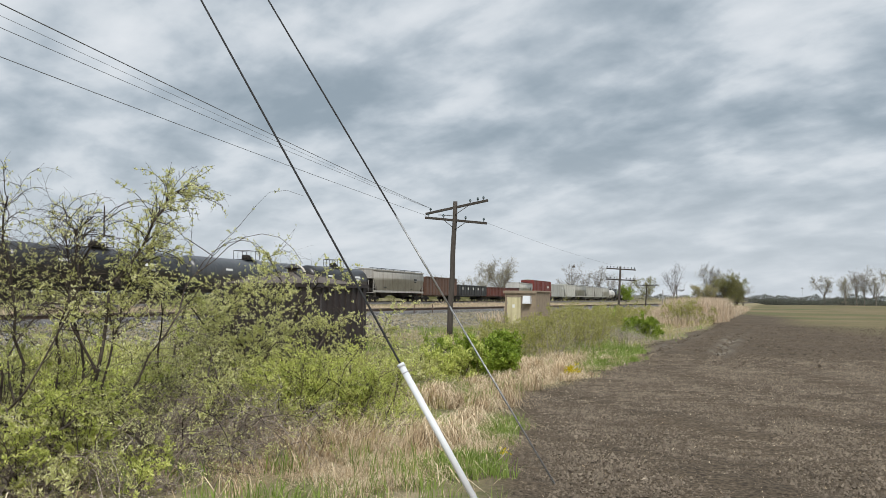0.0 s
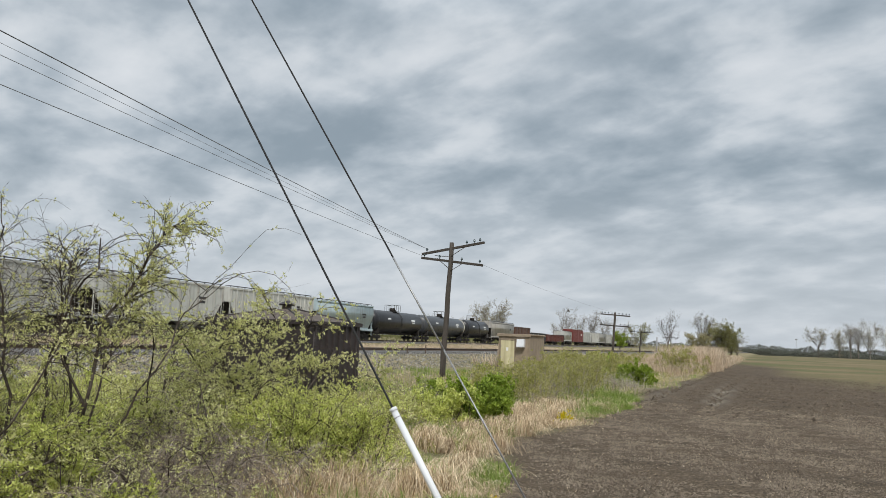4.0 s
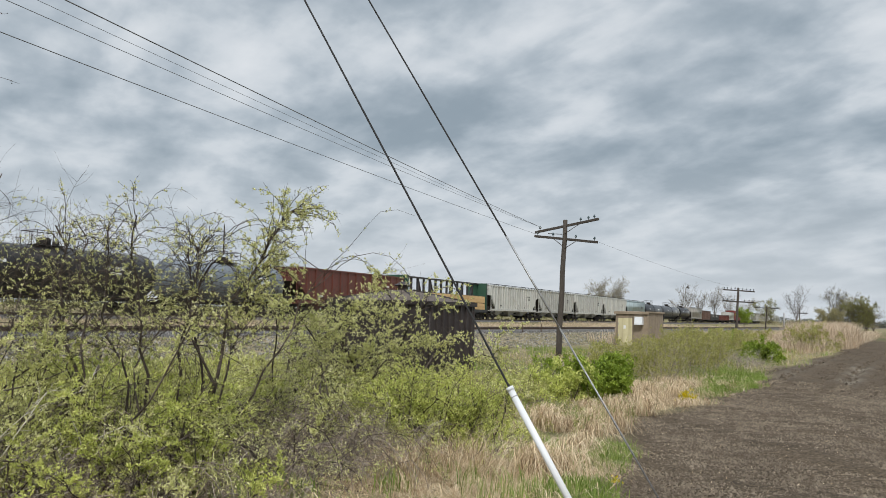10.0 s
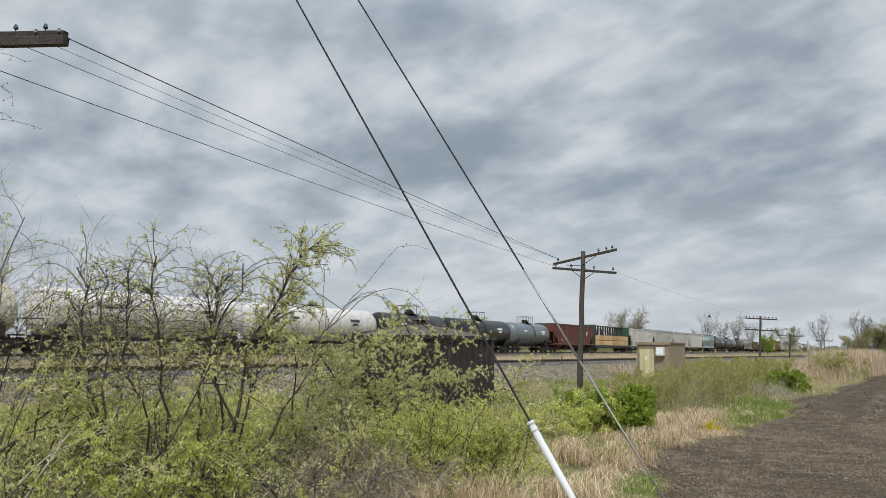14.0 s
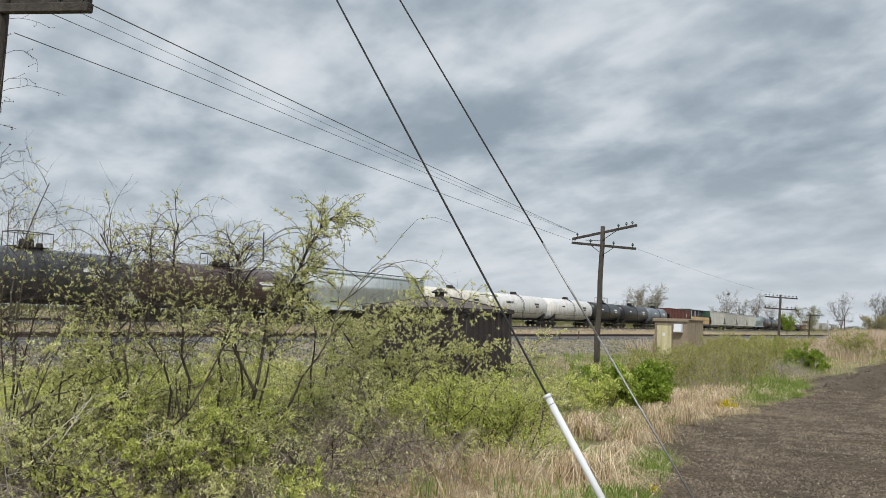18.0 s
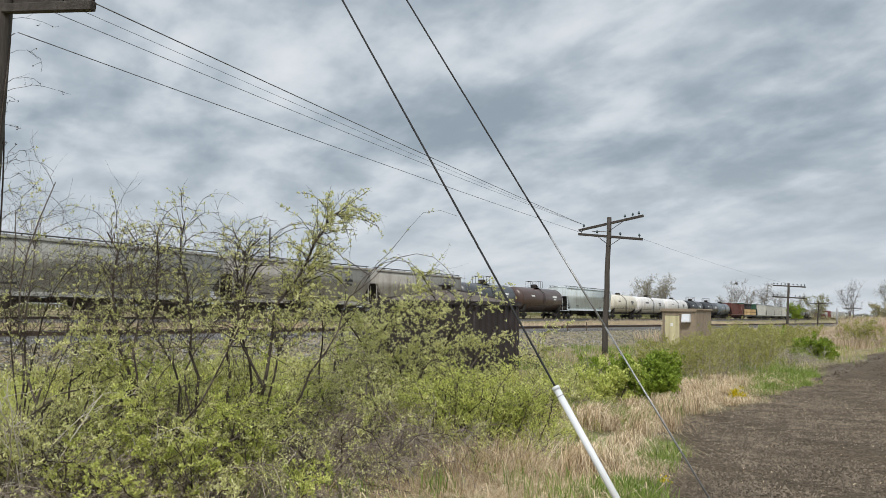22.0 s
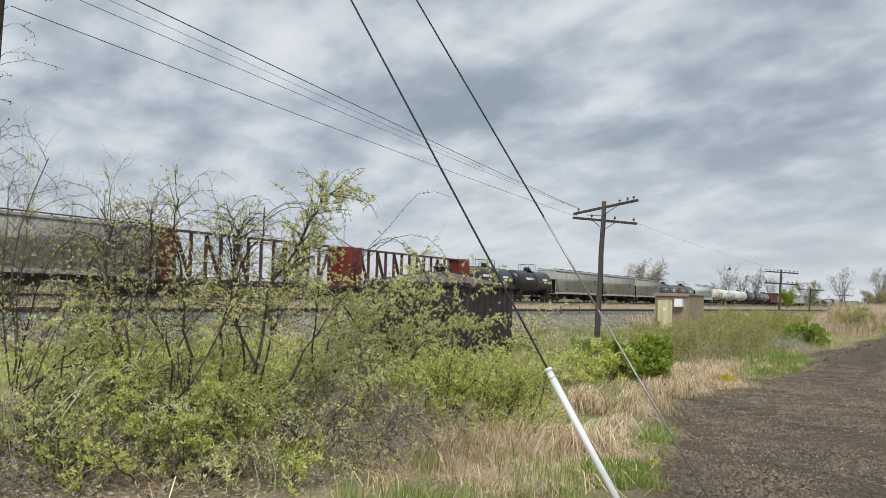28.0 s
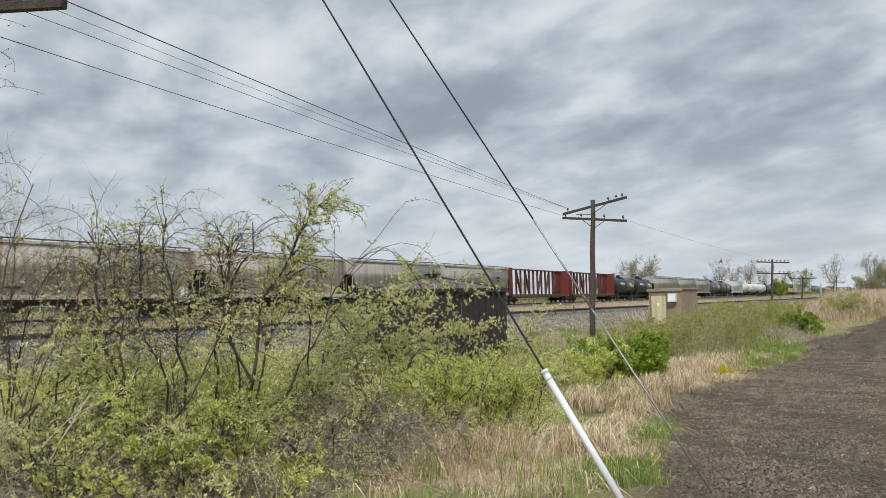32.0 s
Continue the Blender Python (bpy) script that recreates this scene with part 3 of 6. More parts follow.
# ---- the brown shed ----
def build_shed():
    x0, x1, y0, y1, zt = -14.3, -11.4, 16.95, 19.62, 1.99
    root = thing("metal_shed", "dark brown corrugated steel shed with a low hipped roof", "shed", pose(x0, y0, 0))
    w, d = x1 - x0, y1 - y0

    def ribbed(length):
        pts, y = [], 0.0
        while y < length - 1e-6:
            for dy, dz in ((0.0, 0.0), (0.20, 0.0), (0.215, 0.045), (0.275, 0.045), (0.29, 0.0)):
                if y + dy <= length:
                    pts.append((y + dy, dz))
            y += 0.29
        pts.append((length, 0.0))
        return pts + [(length, -0.03), (0, -0.03)]

    p = ribbed(d)
    part("wall_panel", Build().prism([(w + q, a) for a, q in p], "z", 0.0, zt), M["shed_metal"], root)
    part("wall_panel", Build().prism([(-q, a) for a, q in p], "z", 0.0, zt), M["shed_metal"], root)
    p = ribbed(w)
    part("wall_panel", Build().prism([(a, -q) for a, q in p], "z", 0.0, zt), M["shed_metal"], root)
    part("wall_panel", Build().prism([(a, d + q) for a, q in p], "z", 0.0, zt), M["shed_metal"], root)
    for cx, cy in ((0, 0), (w, 0), (0, d), (w, d)):
        part("corner_trim", Build().box(cx, cy, zt / 2, 0.08, 0.08, zt, bevel=0.01), M["shed_metal"], root)
    e, h = 0.07, 0.33
    cx, cy = w / 2, d / 2
    b = Build()
    c = [(-e, -e, zt), (w + e, -e, zt), (w + e, d + e, zt), (-e, d + e, zt)]
    top = [(cx - .2, cy - .2, zt + h), (cx + .2, cy - .2, zt + h), (cx + .2, cy + .2, zt + h), (cx - .2, cy + .2, zt + h)]
    low = [(a, q, zt - 0.05) for a, q, _ in c]
    b.v = low + c + top
    for i in range(4):
        j = (i + 1) % 4
        b.face((i, j, 4 + j, 4 + i))
        b.face((4 + i, 4 + j, 8 + j, 8 + i))
    b.face((3, 2, 1, 0))
    b.face((8, 9, 10, 11))
    roof = part("roof", b, M["shed_roof"], root, "weathered brown sheet roof")
    for i in range(4):
        part("hip_cap", Build().tube([c[i], top[i]], 0.035, 6), M["shed_metal"], roof)
    part("eave_trim", Build().box(cx, -e, zt - 0.02, w + 2 * e, 0.03, 0.10), M["shed_metal"], roof)
    part("eave_trim", Build().box(w + e, cy, zt - 0.02, 0.03, d + 2 * e + .03, 0.10), M["shed_metal"], roof)
    vent = part("roof_vent", Build().tube([(cx, cy, zt + h - .05), (cx, cy, zt + h + .12)], 0.13, 10), M["shed_roof"], root, "round metal roof ventilator")
    part("vent_cap", Build().tube([(cx, cy, zt + h + .10), (cx, cy, zt + h + .13), (cx, cy, zt + h + .24)], [0.20, 0.24, 0.03], 10, smooth=False), M["shed_metal"], vent)
    part("wall_hook", Build().tube([(w + .03, 0.55, 1.78), (w + .07, 0.6, 1.84), (w + .05, 0.66, 1.74), (w + .05, 0.6, 1.62)], 0.012, 5), M["wire"], root)
    part("conduit", Build().tube([(w + .05, 0.42, 0.3), (w + .05, 0.42, 1.75)], 0.02, 6), M["shed_metal"], root)
    tagged(new("concrete_slab", Build().box(x0 + cx, y0 + cy, -0.08, w + .3, d + .3, 0.15, bevel=.02).mesh("concrete_slab", M["ballast"])), "grey concrete slab under the brown shed", "slab")


build_shed()


# ---- the tan hut ----
def build_hut():
    root = thing("signal_hut", "small tan equipment hut with a flat roof", "hut", pose(-18.3, 49.2, -0.35))
    w, d, h = 2.05, 3.0, 2.42
    for nm, a in (("wall", (w / 2, 0.06, h / 2, w, 0.12, h)), ("wall", (w / 2, d - .06, h / 2, w, 0.12, h)), ("wall", (0.06, d / 2, h / 2, 0.12, d - .24, h)), ("wall", (w - .06, d / 2, h / 2, 0.12, d - .24, h))):
        part(nm, Build().box(*a), M["hut_wall"], root)
    part("roof", Build().box(w / 2, d / 2, h + .05, w + .16, d + .16, 0.1, bevel=.02), M["hut_wall"], root, "flat tan roof slab")
    part("roof_edge", Build().box(w / 2, -0.09, h - .01, w + .18, 0.02, 0.12), M["hut_wall"], root)
    door = part("door", Build().box(0.62, -0.025, 1.08, 0.9, 0.05, 2.02, bevel=.01), M["hut_door"], root, "faded cream steel door")
    for sx in (0.14, 1.10):
        part("door_frame", Build().box(sx, -0.02, 1.1, 0.06, 0.07, 2.14), M["hut_wall"], root)
    part("door_frame", Build().box(0.62, -0.02, 2.14, 1.02, 0.07, 0.06), M["hut_wall"], root)
    part("door_handle", Build().tube([(0.98, -.06, 1.05), (0.98, -.12, 1.05), (0.90, -.12, 1.05)], 0.014, 6), M["steel"], door)
    for z in (0.4, 1.05, 1.75):
        part("hinge", Build().box(0.19, -.055, z, 0.04, 0.02, 0.12), M["steel"], door)
    part("door_notice", Build().box(0.6, -.054, 1.55, 0.16, 0.006, 0.2), M["mark_white"], door)
    hood = Build().prism([(-0.02, 1.70), (-0.36, 1.70), (-0.36, 1.78), (-0.26, 2.2), (-0.02, 2.2)], "x", 1.30, 1.78)
    part("vent_hood", hood, M["hood"], root, "white sheet-metal ventilation hood")
    part("corner_trim", Build().box(w, 0, h / 2, 0.07, 0.07, h), M["hut_wall"], root)
    part("wall_panel_joint", Build().box(w + .006, d / 2, h / 2, 0.012, 0.05, h - .1), M["hut_wall"], root)
    part("mast", Build().tube([(0.03, -0.16, 0), (0.03, -0.16, 1.5)], 0.04, 8), M["hut_wall"], root)
    tagged(new("concrete_slab", Build().box(-18.3 + w / 2, 49.2 + d / 2, -0.3, w + .5, d + .5, 0.2, bevel=.02).mesh("concrete_slab", M["ballast"])), "grey concrete slab under the tan hut", "slab")


build_hut()


# ---- poles, wires, guys ----
def insulator(at, k=1.0):
    b = Build()
    x, y, z = at
    b.tube([(x, y, z + k * h) for h in (0, .06, .07, .12, .13, .18)], [k * r for r in (0.014, 0.014, 0.05, 0.06, 0.042, 0.034)], 8)
    return b


def arm_part(root, a, c, size, mat, pins, steel_at=None):
    a, c = Vector(a), Vector(c)
    d = c - a
    mid = (a + c) / 2
    b = Build()
    b.box(mid.x, mid.y, mid.z, d.length, size[0], size[1], rz=math.atan2(d.y, d.x), ry=-math.atan2(d.z, math.hypot(d.x, d.y)), bevel=.008)
    ob = part("crossarm", b, mat, root, "weathered wooden crossarm")
    for u in pins:
        p = a + d * u
        part("insulator", insulator((p.x, p.y, p.z + size[1] / 2), 0.55 if a.y < 10 else 1.0), M["glass_ins"], ob, "small glass pin insulator")
    return ob


def build_pole(label, base, top, r0, r1, arms, braces=()):
    root = thing("telegraph_pole", label, "utility pole", pose(0, 0, 0), group="old pole line beside the track")
    b, t = Vector(base), Vector(top)
    n = 8
    pts = [b + (t - b) * (i / n) + Vector((0.012 * math.sin(i * 2.1), 0.012 * math.cos(i * 1.7), 0)) for i in range(n + 1)]
    part("pole_shaft", Build().tube(pts, [r0 + (r1 - r0) * i / n for i in range(n + 1)], 10), M["pole"], root)
    for a, c, size, pins in arms:
        arm_part(root, a, c, size, M["pole_old"], pins)
    for a, c in braces:
        part("brace", Build().tube([a, c], 0.016, 5), M["pole"], root, "flat steel brace")
    return root


# the tall guyed pole beside the thicket
build_pole("tall dark wooden pole with crossarms, guyed with steel strands", (-10.78, 5.12, -0.5), (-10.71, 5.21, 14.2), 0.13, 0.11,
           [((-12.3, 4.86, 5.76), (-9.08, 5.42, 5.34), (0.10, 0.115), (0.04, 0.16, 0.84, 0.96)), ((-12.2, 5.02, 5.90), (-9.3, 5.54, 5.50), (0.09, 0.10), (0.12, 0.30, 0.70, 0.88)),
            ((-12.1, 4.95, 12.6), (-9.1, 5.45, 12.6), (0.10, 0.115), (0.05, 0.2, 0.8, 0.95))])
build_pole("leaning grey wooden pole with two tilted crossarms", (-15.36, 34.07, -0.4), (-15.1, 34.1, 6.08), 0.135, 0.10,
           [((-16.52, 33.93, 5.54), (-13.56, 34.24, 6.08), (0.09, 0.11), (0.08, 0.72, 0.84, 0.93)), ((-16.54, 33.92, 5.37), (-13.6, 34.23, 5.04), (0.09, 0.11), (0.05, 0.3, 0.66, 0.95))],
           [((-15.78, 34.0, 5.35), (-15.22, 34.0, 4.92)), ((-14.5, 34.1, 5.15), (-15.18, 34.0, 4.72)), ((-14.45, 34.1, 5.86), (-15.08, 34.0, 5.45)), ((-15.9, 34.0, 5.48), (-15.2, 34.0, 5.42))])
build_pole("wooden pole with two level crossarms carrying many pins", (-17.3, 76.79, -0.2), (-17.06, 76.8, 4.75), 0.115, 0.095,
           [((-18.38, 76.7, 4.58), (-15.66, 76.89, 4.40), (0.09, 0.11), (0.04, 0.14, 0.26, 0.38, 0.62, 0.74, 0.86, 0.96)), ((-18.43, 76.7, 3.57), (-15.72, 76.88, 3.42), (0.09, 0.11), (0.04, 0.16, 0.30, 0.70, 0.84, 0.96))])
build_pole("far wooden pole with one wide crossarm", (-23.5, 121.8, -0.2), (-23.2, 121.8, 4.0), 0.09, 0.07, [((-24.82, 121.7, 3.78), (-21.65, 121.87, 3.67), (0.08, 0.09), (0.05, 0.2, 0.35, 0.65, 0.8, 0.95))])
build_pole("far wooden pole in the tree line", (-25.7, 164.7, -0.2), (-25.6, 164.7, 4.6), 0.1, 0.08, [((-27.1, 164.7, 3.6), (-24.3, 164.8, 3.5), (0.10, 0.12), (0.05, 0.25, 0.75, 0.95))])


def wire(label, a, c, r, mat, sag=0.0, name="line_wire"):
    a, c = Vector(a), Vector(c)
    n = 16
    pts = [a + (c - a) * (i / n) - Vector((0, 0, sag * 4 * (i / n) * (1 - i / n))) for i in range(n + 1)]
    return tagged(new(name, Build().tube(pts, r, 5).mesh(name, mat)), label, "wire")


wire("thin dark telegraph wire strung between pole arms", (-9.12, 5.44, 5.40), (-16.27, 33.96, 5.78), 0.0085, M["wire_thin"], 0.05)
wire("thin grey telegraph wire strung between pole arms", (-9.84, 5.31, 5.40), (-16.22, 33.97, 5.76), 0.005, M["wire_thin"], 0.08)
wire("thin grey telegraph wire strung between pole arms", (-9.25, 5.42, 5.30), (-16.25, 33.96, 5.77), 0.0034, M["wire_thin"], 0.06)
wire("thin grey telegraph wire hung low between the poles", (-10.4, 5.2, 5.2), (-16.5, 33.93, 5.47), 0.0068, M["wire_thin"], 0.05)
wire("thin grey telegraph wire running on to the next pole", (-13.65, 34.22, 5.08), (-15.75, 76.88, 4.45), 0.0048, M["wire_thin"], 0.25)

GUYS = [((-2.02, 5.345, 0.0), (-10.70, 5.2, 13.48)), ((-2.17, 7.21, -0.02), (-10.69, 5.22, 14.2))]
wire("taut dark steel guy strand running into a white guard", *GUYS[0], 0.0085, M["wire"], name="guy_strand")
wire("taut grey steel guy strand anchored at the field edge", *GUYS[1], 0.0085, M["wire"], name="guy_strand")
g0, g1 = Vector(GUYS[0][0]), Vector(GUYS[0][1])
gd = (g1 - g0).normalized()
root = thing("guy_guard", "white plastic guard tube over a guy strand", "guy guard", pose(0, 0, 0))
gtop = g0 + gd * 1.40
part("tube", Build().tube([g0 - gd * 0.05, gtop], [0.0245, 0.0245], 14), M["pvc"], root)
part("rim", Build().tube([gtop - gd * .015, gtop + gd * .012], [0.0285, 0.0285], 14), M["pvc"], root)
part("band", Build().tube([gtop - gd * .068, gtop - gd * .062], [0.0255, 0.0255], 14), M["steel"], root, "thin grey clamp band")
h0 = Vector(GUYS[1][0])
hd = (Vector(GUYS[1][1]) - h0).normalized()
root = thing("guy_anchor", "grey steel anchor rod with a strand grip", "anchor rod", pose(0, 0, 0))
part("rod", Build().tube([h0 - hd * .1, h0 + hd * 1.9], 0.0085, 8), M["steel"], root)
part("grip", Build().tube([h0 + hd * 1.9, h0 + hd * 2.9], 0.0095, 8), M["steel"], root)

# slim marker posts beside the near track
for y in (46.5, 49.2):
    tagged(new("marker_post", Build().tube([(-23.4, y, .5), (-23.4, y, 1.25)], 0.035, 6).mesh("marker_post", M["rail"])), "short rusty steel post beside the track", "post", "posts by the track")


# ---- the freight train ----
PAINT = {}


def coat(key):
    table = {"black": ((0.014, 0.014, 0.016), (0.055, 0.052, 0.05), 0.35), "darkgrey": ((0.05, 0.055, 0.062), (0.13, 0.12, 0.11), 0.35), "bluegrey": ((0.15, 0.175, 0.20), (0.10, 0.09, 0.08), 0.5),
             "white": ((0.66, 0.65, 0.63), (0.34, 0.20, 0.12), 0.45), "cream": ((0.66, 0.62, 0.52), (0.36, 0.24, 0.13), 0.45), "brown": ((0.075, 0.045, 0.038), (0.10, 0.08, 0.065), 0.45),
             "tan": ((0.40, 0.385, 0.355), (0.20, 0.16, 0.13), 0.55), "rusty": ((0.52, 0.49, 0.44), (0.26, 0.12, 0.07), 0.85), "lightgrey": ((0.40, 0.40, 0.372), (0.20, 0.18, 0.15), 0.5), "palewhite": ((0.50, 0.50, 0.465), (0.25, 0.22, 0.19), 0.4),
             "paleblue": ((0.42, 0.51, 0.54), (0.22, 0.22, 0.2), 0.4), "palegreen": ((0.62, 0.68, 0.70), (0.3, 0.3, 0.27), 0.35), "red": ((0.165, 0.032, 0.026), (0.08, 0.05, 0.04), 0.4), "oxide": ((0.125, 0.040, 0.030), (0.08, 0.05, 0.04), 0.45),
             "maroon": ((0.085, 0.032, 0.028), (0.05, 0.04, 0.035), 0.5), "rustbrown": ((0.12, 0.065, 0.045), (0.06, 0.045, 0.04), 0.5), "green": ((0.03, 0.085, 0.055), (0.05, 0.05, 0.045), 0.3), "gon_black": ((0.025, 0.027, 0.03), (0.1, 0.08, 0.07), 0.4)}
    if key not in PAINT:
        c, d, a = table[key]
        PAINT[key] = paint("paint_" + key, c, d, a, 0.32 if key in ("black", "darkgrey", "brown", "bluegrey") else 0.5)
    return PAINT[key]


SHARED = {}


def shared(key, make):
    if key not in SHARED:
        SHARED[key] = make()
    return SHARED[key]


def wheel_mesh():
    b = Build()
    b.tube([(-0.07, 0, 0), (-0.045, 0, 0), (-0.04, 0, 0), (0.06, 0, 0)], [0.455, 0.455, 0.425, 0.415], 20, smooth=False)
    b.tube([(0.06, 0, 0), (0.085, 0, 0)], [0.10, 0.08], 10)
    return b.mesh("wheel", M["wheel_steel"])


def truck_mesh():
    b = Build()
    for sx in (-1, 1):
        x = sx * 1.0
        b.prism([(-1.25, 0.33), (-1.25, 0.62), (-0.55, 0.74), (0.55, 0.74), (1.25, 0.62), (1.25, 0.33), (0.95, 0.40), (0.5, 0.24), (-0.5, 0.24), (-0.95, 0.40)], "x", x - .07, x + .07)
        for sy in (-0.875, 0.875):
            b.box(x + sx * .06, sy, 0.44, 0.14, 0.24, 0.24, bevel=.03)
        for sy in (-.16, 0, .16):
            b.tube([(x + sx * .03, sy, .3), (x + sx * .03, sy, .6)], 0.07, 8)
    b.box(0, 0, 0.55, 2.2, 0.36, 0.26, bevel=.03)
    for sy in (-0.875, 0.875):
        b.tube([(-0.8, sy, 0.42), (0.8, sy, 0.42)], 0.075, 8)
    return b.mesh("truck", M["truck_steel"])


def running_gear(root, L, setback):
    """Two trucks with their wheels, couplers at both ends."""
    for sy in (-1, 1):
        t = part("truck", shared("truck", truck_mesh), None, root, "black cast-steel truck")
        t.location = (0, sy * (L / 2 - setback), 0)
        for ax in (-0.875, 0.875):
            for sx in (-1, 1):
                w = part("wheel", shared("wheel", wheel_mesh), None, t)
                w.matrix_basis = pose(sx * 0.75, ax, 0.42, 0, 0, 0 if sx > 0 else 180)
        c = part("coupler", shared("coupler", lambda: Build().box(0, 0.1, 0.86, 0.2, 1.05, 0.2, bevel=.03).box(0, 0.55, 0.86, 0.34, 0.3, 0.3, bevel=.06).mesh("coupler", M["truck_steel"])), None, root)
        c.matrix_basis = pose(0, sy * (L / 2 - 0.6), 0, 0, 0, 0 if sy > 0 else 180)


def ladder(b, x, y, z0, z1, along=True, width=0.42):
    a = (0, width / 2, 0) if along else (width / 2, 0, 0)
    for s in (-1, 1):
        b.tube([(x + s * a[0], y + s * a[1], z0), (x + s * a[0], y + s * a[1], z1)], 0.022, 4)
    z = z0 + .15
    while z < z1:
        b.tube([(x - a[0], y - a[1], z), (x + a[0], y + a[1], z)], 0.016, 4)
        z += 0.36
    return b


def marks(root, x, items, mat):
    """Plain bars on a car's flank that stand for its lettering: y, z, length, height."""
    for y, z, ln, h in items:
        part("lettering_bar", Build().box(x, y, z, 0.012, ln, h), mat, root)


def tank_car(label, L, colour, bars="white", patch=None, end=None, R=1.52, railed=True, big=0):
    root = thing("tank_car", label, "tank car", group="cars of the freight train")
    h, zc = L / 2 - 0.75, 2.62
    prof = [(-h, 0.02), (-h + .05, R * .45), (-h + .18, R * .74), (-h + .38, R * .93), (-h + .62, R), (h - .62, R), (h - .38, R * .93), (h - .18, R * .74), (h - .05, R * .45), (h, 0.02)]
    shell = part("tank_shell", Build().tube([(0, y, zc) for y, _ in prof], [r for _, r in prof], 36), coat(colour), root)
    for y in np.linspace(-h + .9, h - .9, 5):
        part("weld_band", Build().tube([(0, y - .03, zc), (0, y + .03, zc)], R + .006, 36, caps=False), coat(colour), shell)
    if end:
        k = [(h - 1.15, R + .012), (h - .62, R + .012), (h - .38, R * .93 + .012), (h - .18, R * .74 + .012), (h - .05, R * .45 + .012), (h + .01, .02)]
        part("painted_end", Build().tube([(0, y, zc) for y, _ in k], [r for _, r in k], 36, caps=False), coat(end), shell, "pale painted tank end")
    b = Build()
    b.box(0, 0, 0.98, 0.36, L - 1.3, 0.3)
    for sy in (-1, 1):
        y = sy * (L / 2 - 2.0)
        b.prism([(-1.25, 1.0), (1.25, 1.0), (1.3, 1.9), (0.9, 1.45), (-0.9, 1.45), (-1.3, 1.9)], "y", y - .28, y + .28)
        b.box(0, sy * (L / 2 - .85), 1.12, 2.8, 0.75, 0.07)
    part("underframe", b, M["truck_steel"], root)
    # top platform with its rails and the manway
    zt = zc + R + .05
    if railed:
        plat = part("platform", Build().box(0, 0, zc + R + .03, 1.5, 2.3, 0.05), M["grating"], root, "walkway grating around the manway")
        for sx in (-.75, .75):
            for y in (-1.15, -.4, .4, 1.15):
                o = part("rail_post", shared("rail_post", lambda: Build().tube([(0, 0, 0), (0, 0, .85)], 0.024, 5).mesh("rail_post", M["truck_steel"])), None, plat)
                o.location = (sx, y, zt)
        ring = [(-.75, -1.15, zt + .85), (.75, -1.15, zt + .85), (.75, 1.15, zt + .85), (-.75, 1.15, zt + .85), (-.75, -1.15, zt + .85)]
        part("guard_rail", Build().tube(ring, 0.026, 5), M["truck_steel"], plat)
    else:
        part("platform", Build().box(0, 0, zc + R + .02, .9, 1.4, 0.04), coat(colour), root, "low walkway plate around the manway")
        zt = zt - .12
    part("manway", Build().tube([(0, -.1, zt - .1), (0, -.1, zt + .38), (0, -.1, zt + .46)], [0.42, 0.42, 0.34], 14), M["truck_steel"], root)
    part("valve_box", Build().tube([(0, .75, zt - .1), (0, .75, zt + .28)], 0.2, 10), M["truck_steel"], root)
    for sx in (-1, 1):
        lb = Build()
        for k in range(9):
            a0, a1 = radians(-20 + k * 11), radians(-20 + (k + 1) * 11)
            for dy in (-.22, .22):
                lb.tube([(sx * (R + .07) * math.cos(a0), dy, zc + (R + .07) * math.sin(a0)), (sx * (R + .07) * math.cos(a1), dy, zc + (R + .07) * math.sin(a1))], 0.02, 4)
            lb.tube([(sx * (R + .07) * math.cos(a0), -.22, zc + (R + .07) * math.sin(a0)), (sx * (R + .07) * math.cos(a0), .22, zc + (R + .07) * math.sin(a0))], 0.016, 4)
        lb.tube([(sx * 1.5, -.22, 0.6), (sx * (R + .07) * math.cos(radians(-20)), -.22, zc + (R + .07) * math.sin(radians(-20)))], 0.02, 4)
        lb.tube([(sx * 1.5, .22, 0.6), (sx * (R + .07) * math.cos(radians(-20)), .22, zc + (R + .07) * math.sin(radians(-20)))], 0.02, 4)
        part("ladder", lb, M["truck_steel"], root)
    hb = Build()
    for sx in (-1, 1):
        x = sx * (R + .03)
        hb.tube([(x, -h + .6, 1.75), (x, h - .6, 1.75)], 0.02, 4)
        for y in np.linspace(-h + .7, h - .7, 9):
            hb.tube([(x, y, 1.75), (x, y, 2.05)], 0.016, 4)
    part("hand_rail", hb, M["truck_steel"], root)
    for sy in (-1, 1):
        y = sy * (L / 2 - .5)
        eb = Build().tube([(1.4, y, .45), (1.4, y, 2.1), (-1.4, y, 2.1), (-1.4, y, 1.1)], 0.022, 4)
        eb.tube([(0.5, y, 1.1), (0.5, y, 2.3)], 0.02, 4)
        part("end_rail", eb, M["truck_steel"], root)
    mat = M["mark_white"] if bars == "white" else M["mark_dark"]
    for y, z, ln, hh in ((h * .52, 3.0, 1.5, .26), (h * .52, 2.66, .9, .2), (-h * .5, 3.0, 1.1, .2)):
        x = R * math.cos(math.asin((z - zc) / R)) + .01
        part("lettering_bar", Build().box(x, y, z, 0.012, ln, hh, ry=-math.asin((z - zc) / R)), mat, root)
    for k in range(big):
        part("lettering_bar", Build().box(R * math.cos(0.28) + .012, -h * .58 + .42 * k, 2.62 + R * math.sin(0.28), 0.012, .25, .32, ry=-0.28), mat, root)
    if patch:
        part("placard", Build().box(R + .012, h * .78, zc + .02, .014, .9, .34), M[patch], root, "yellow warning panel")
    running_gear(root, L, 2.0)
    return root


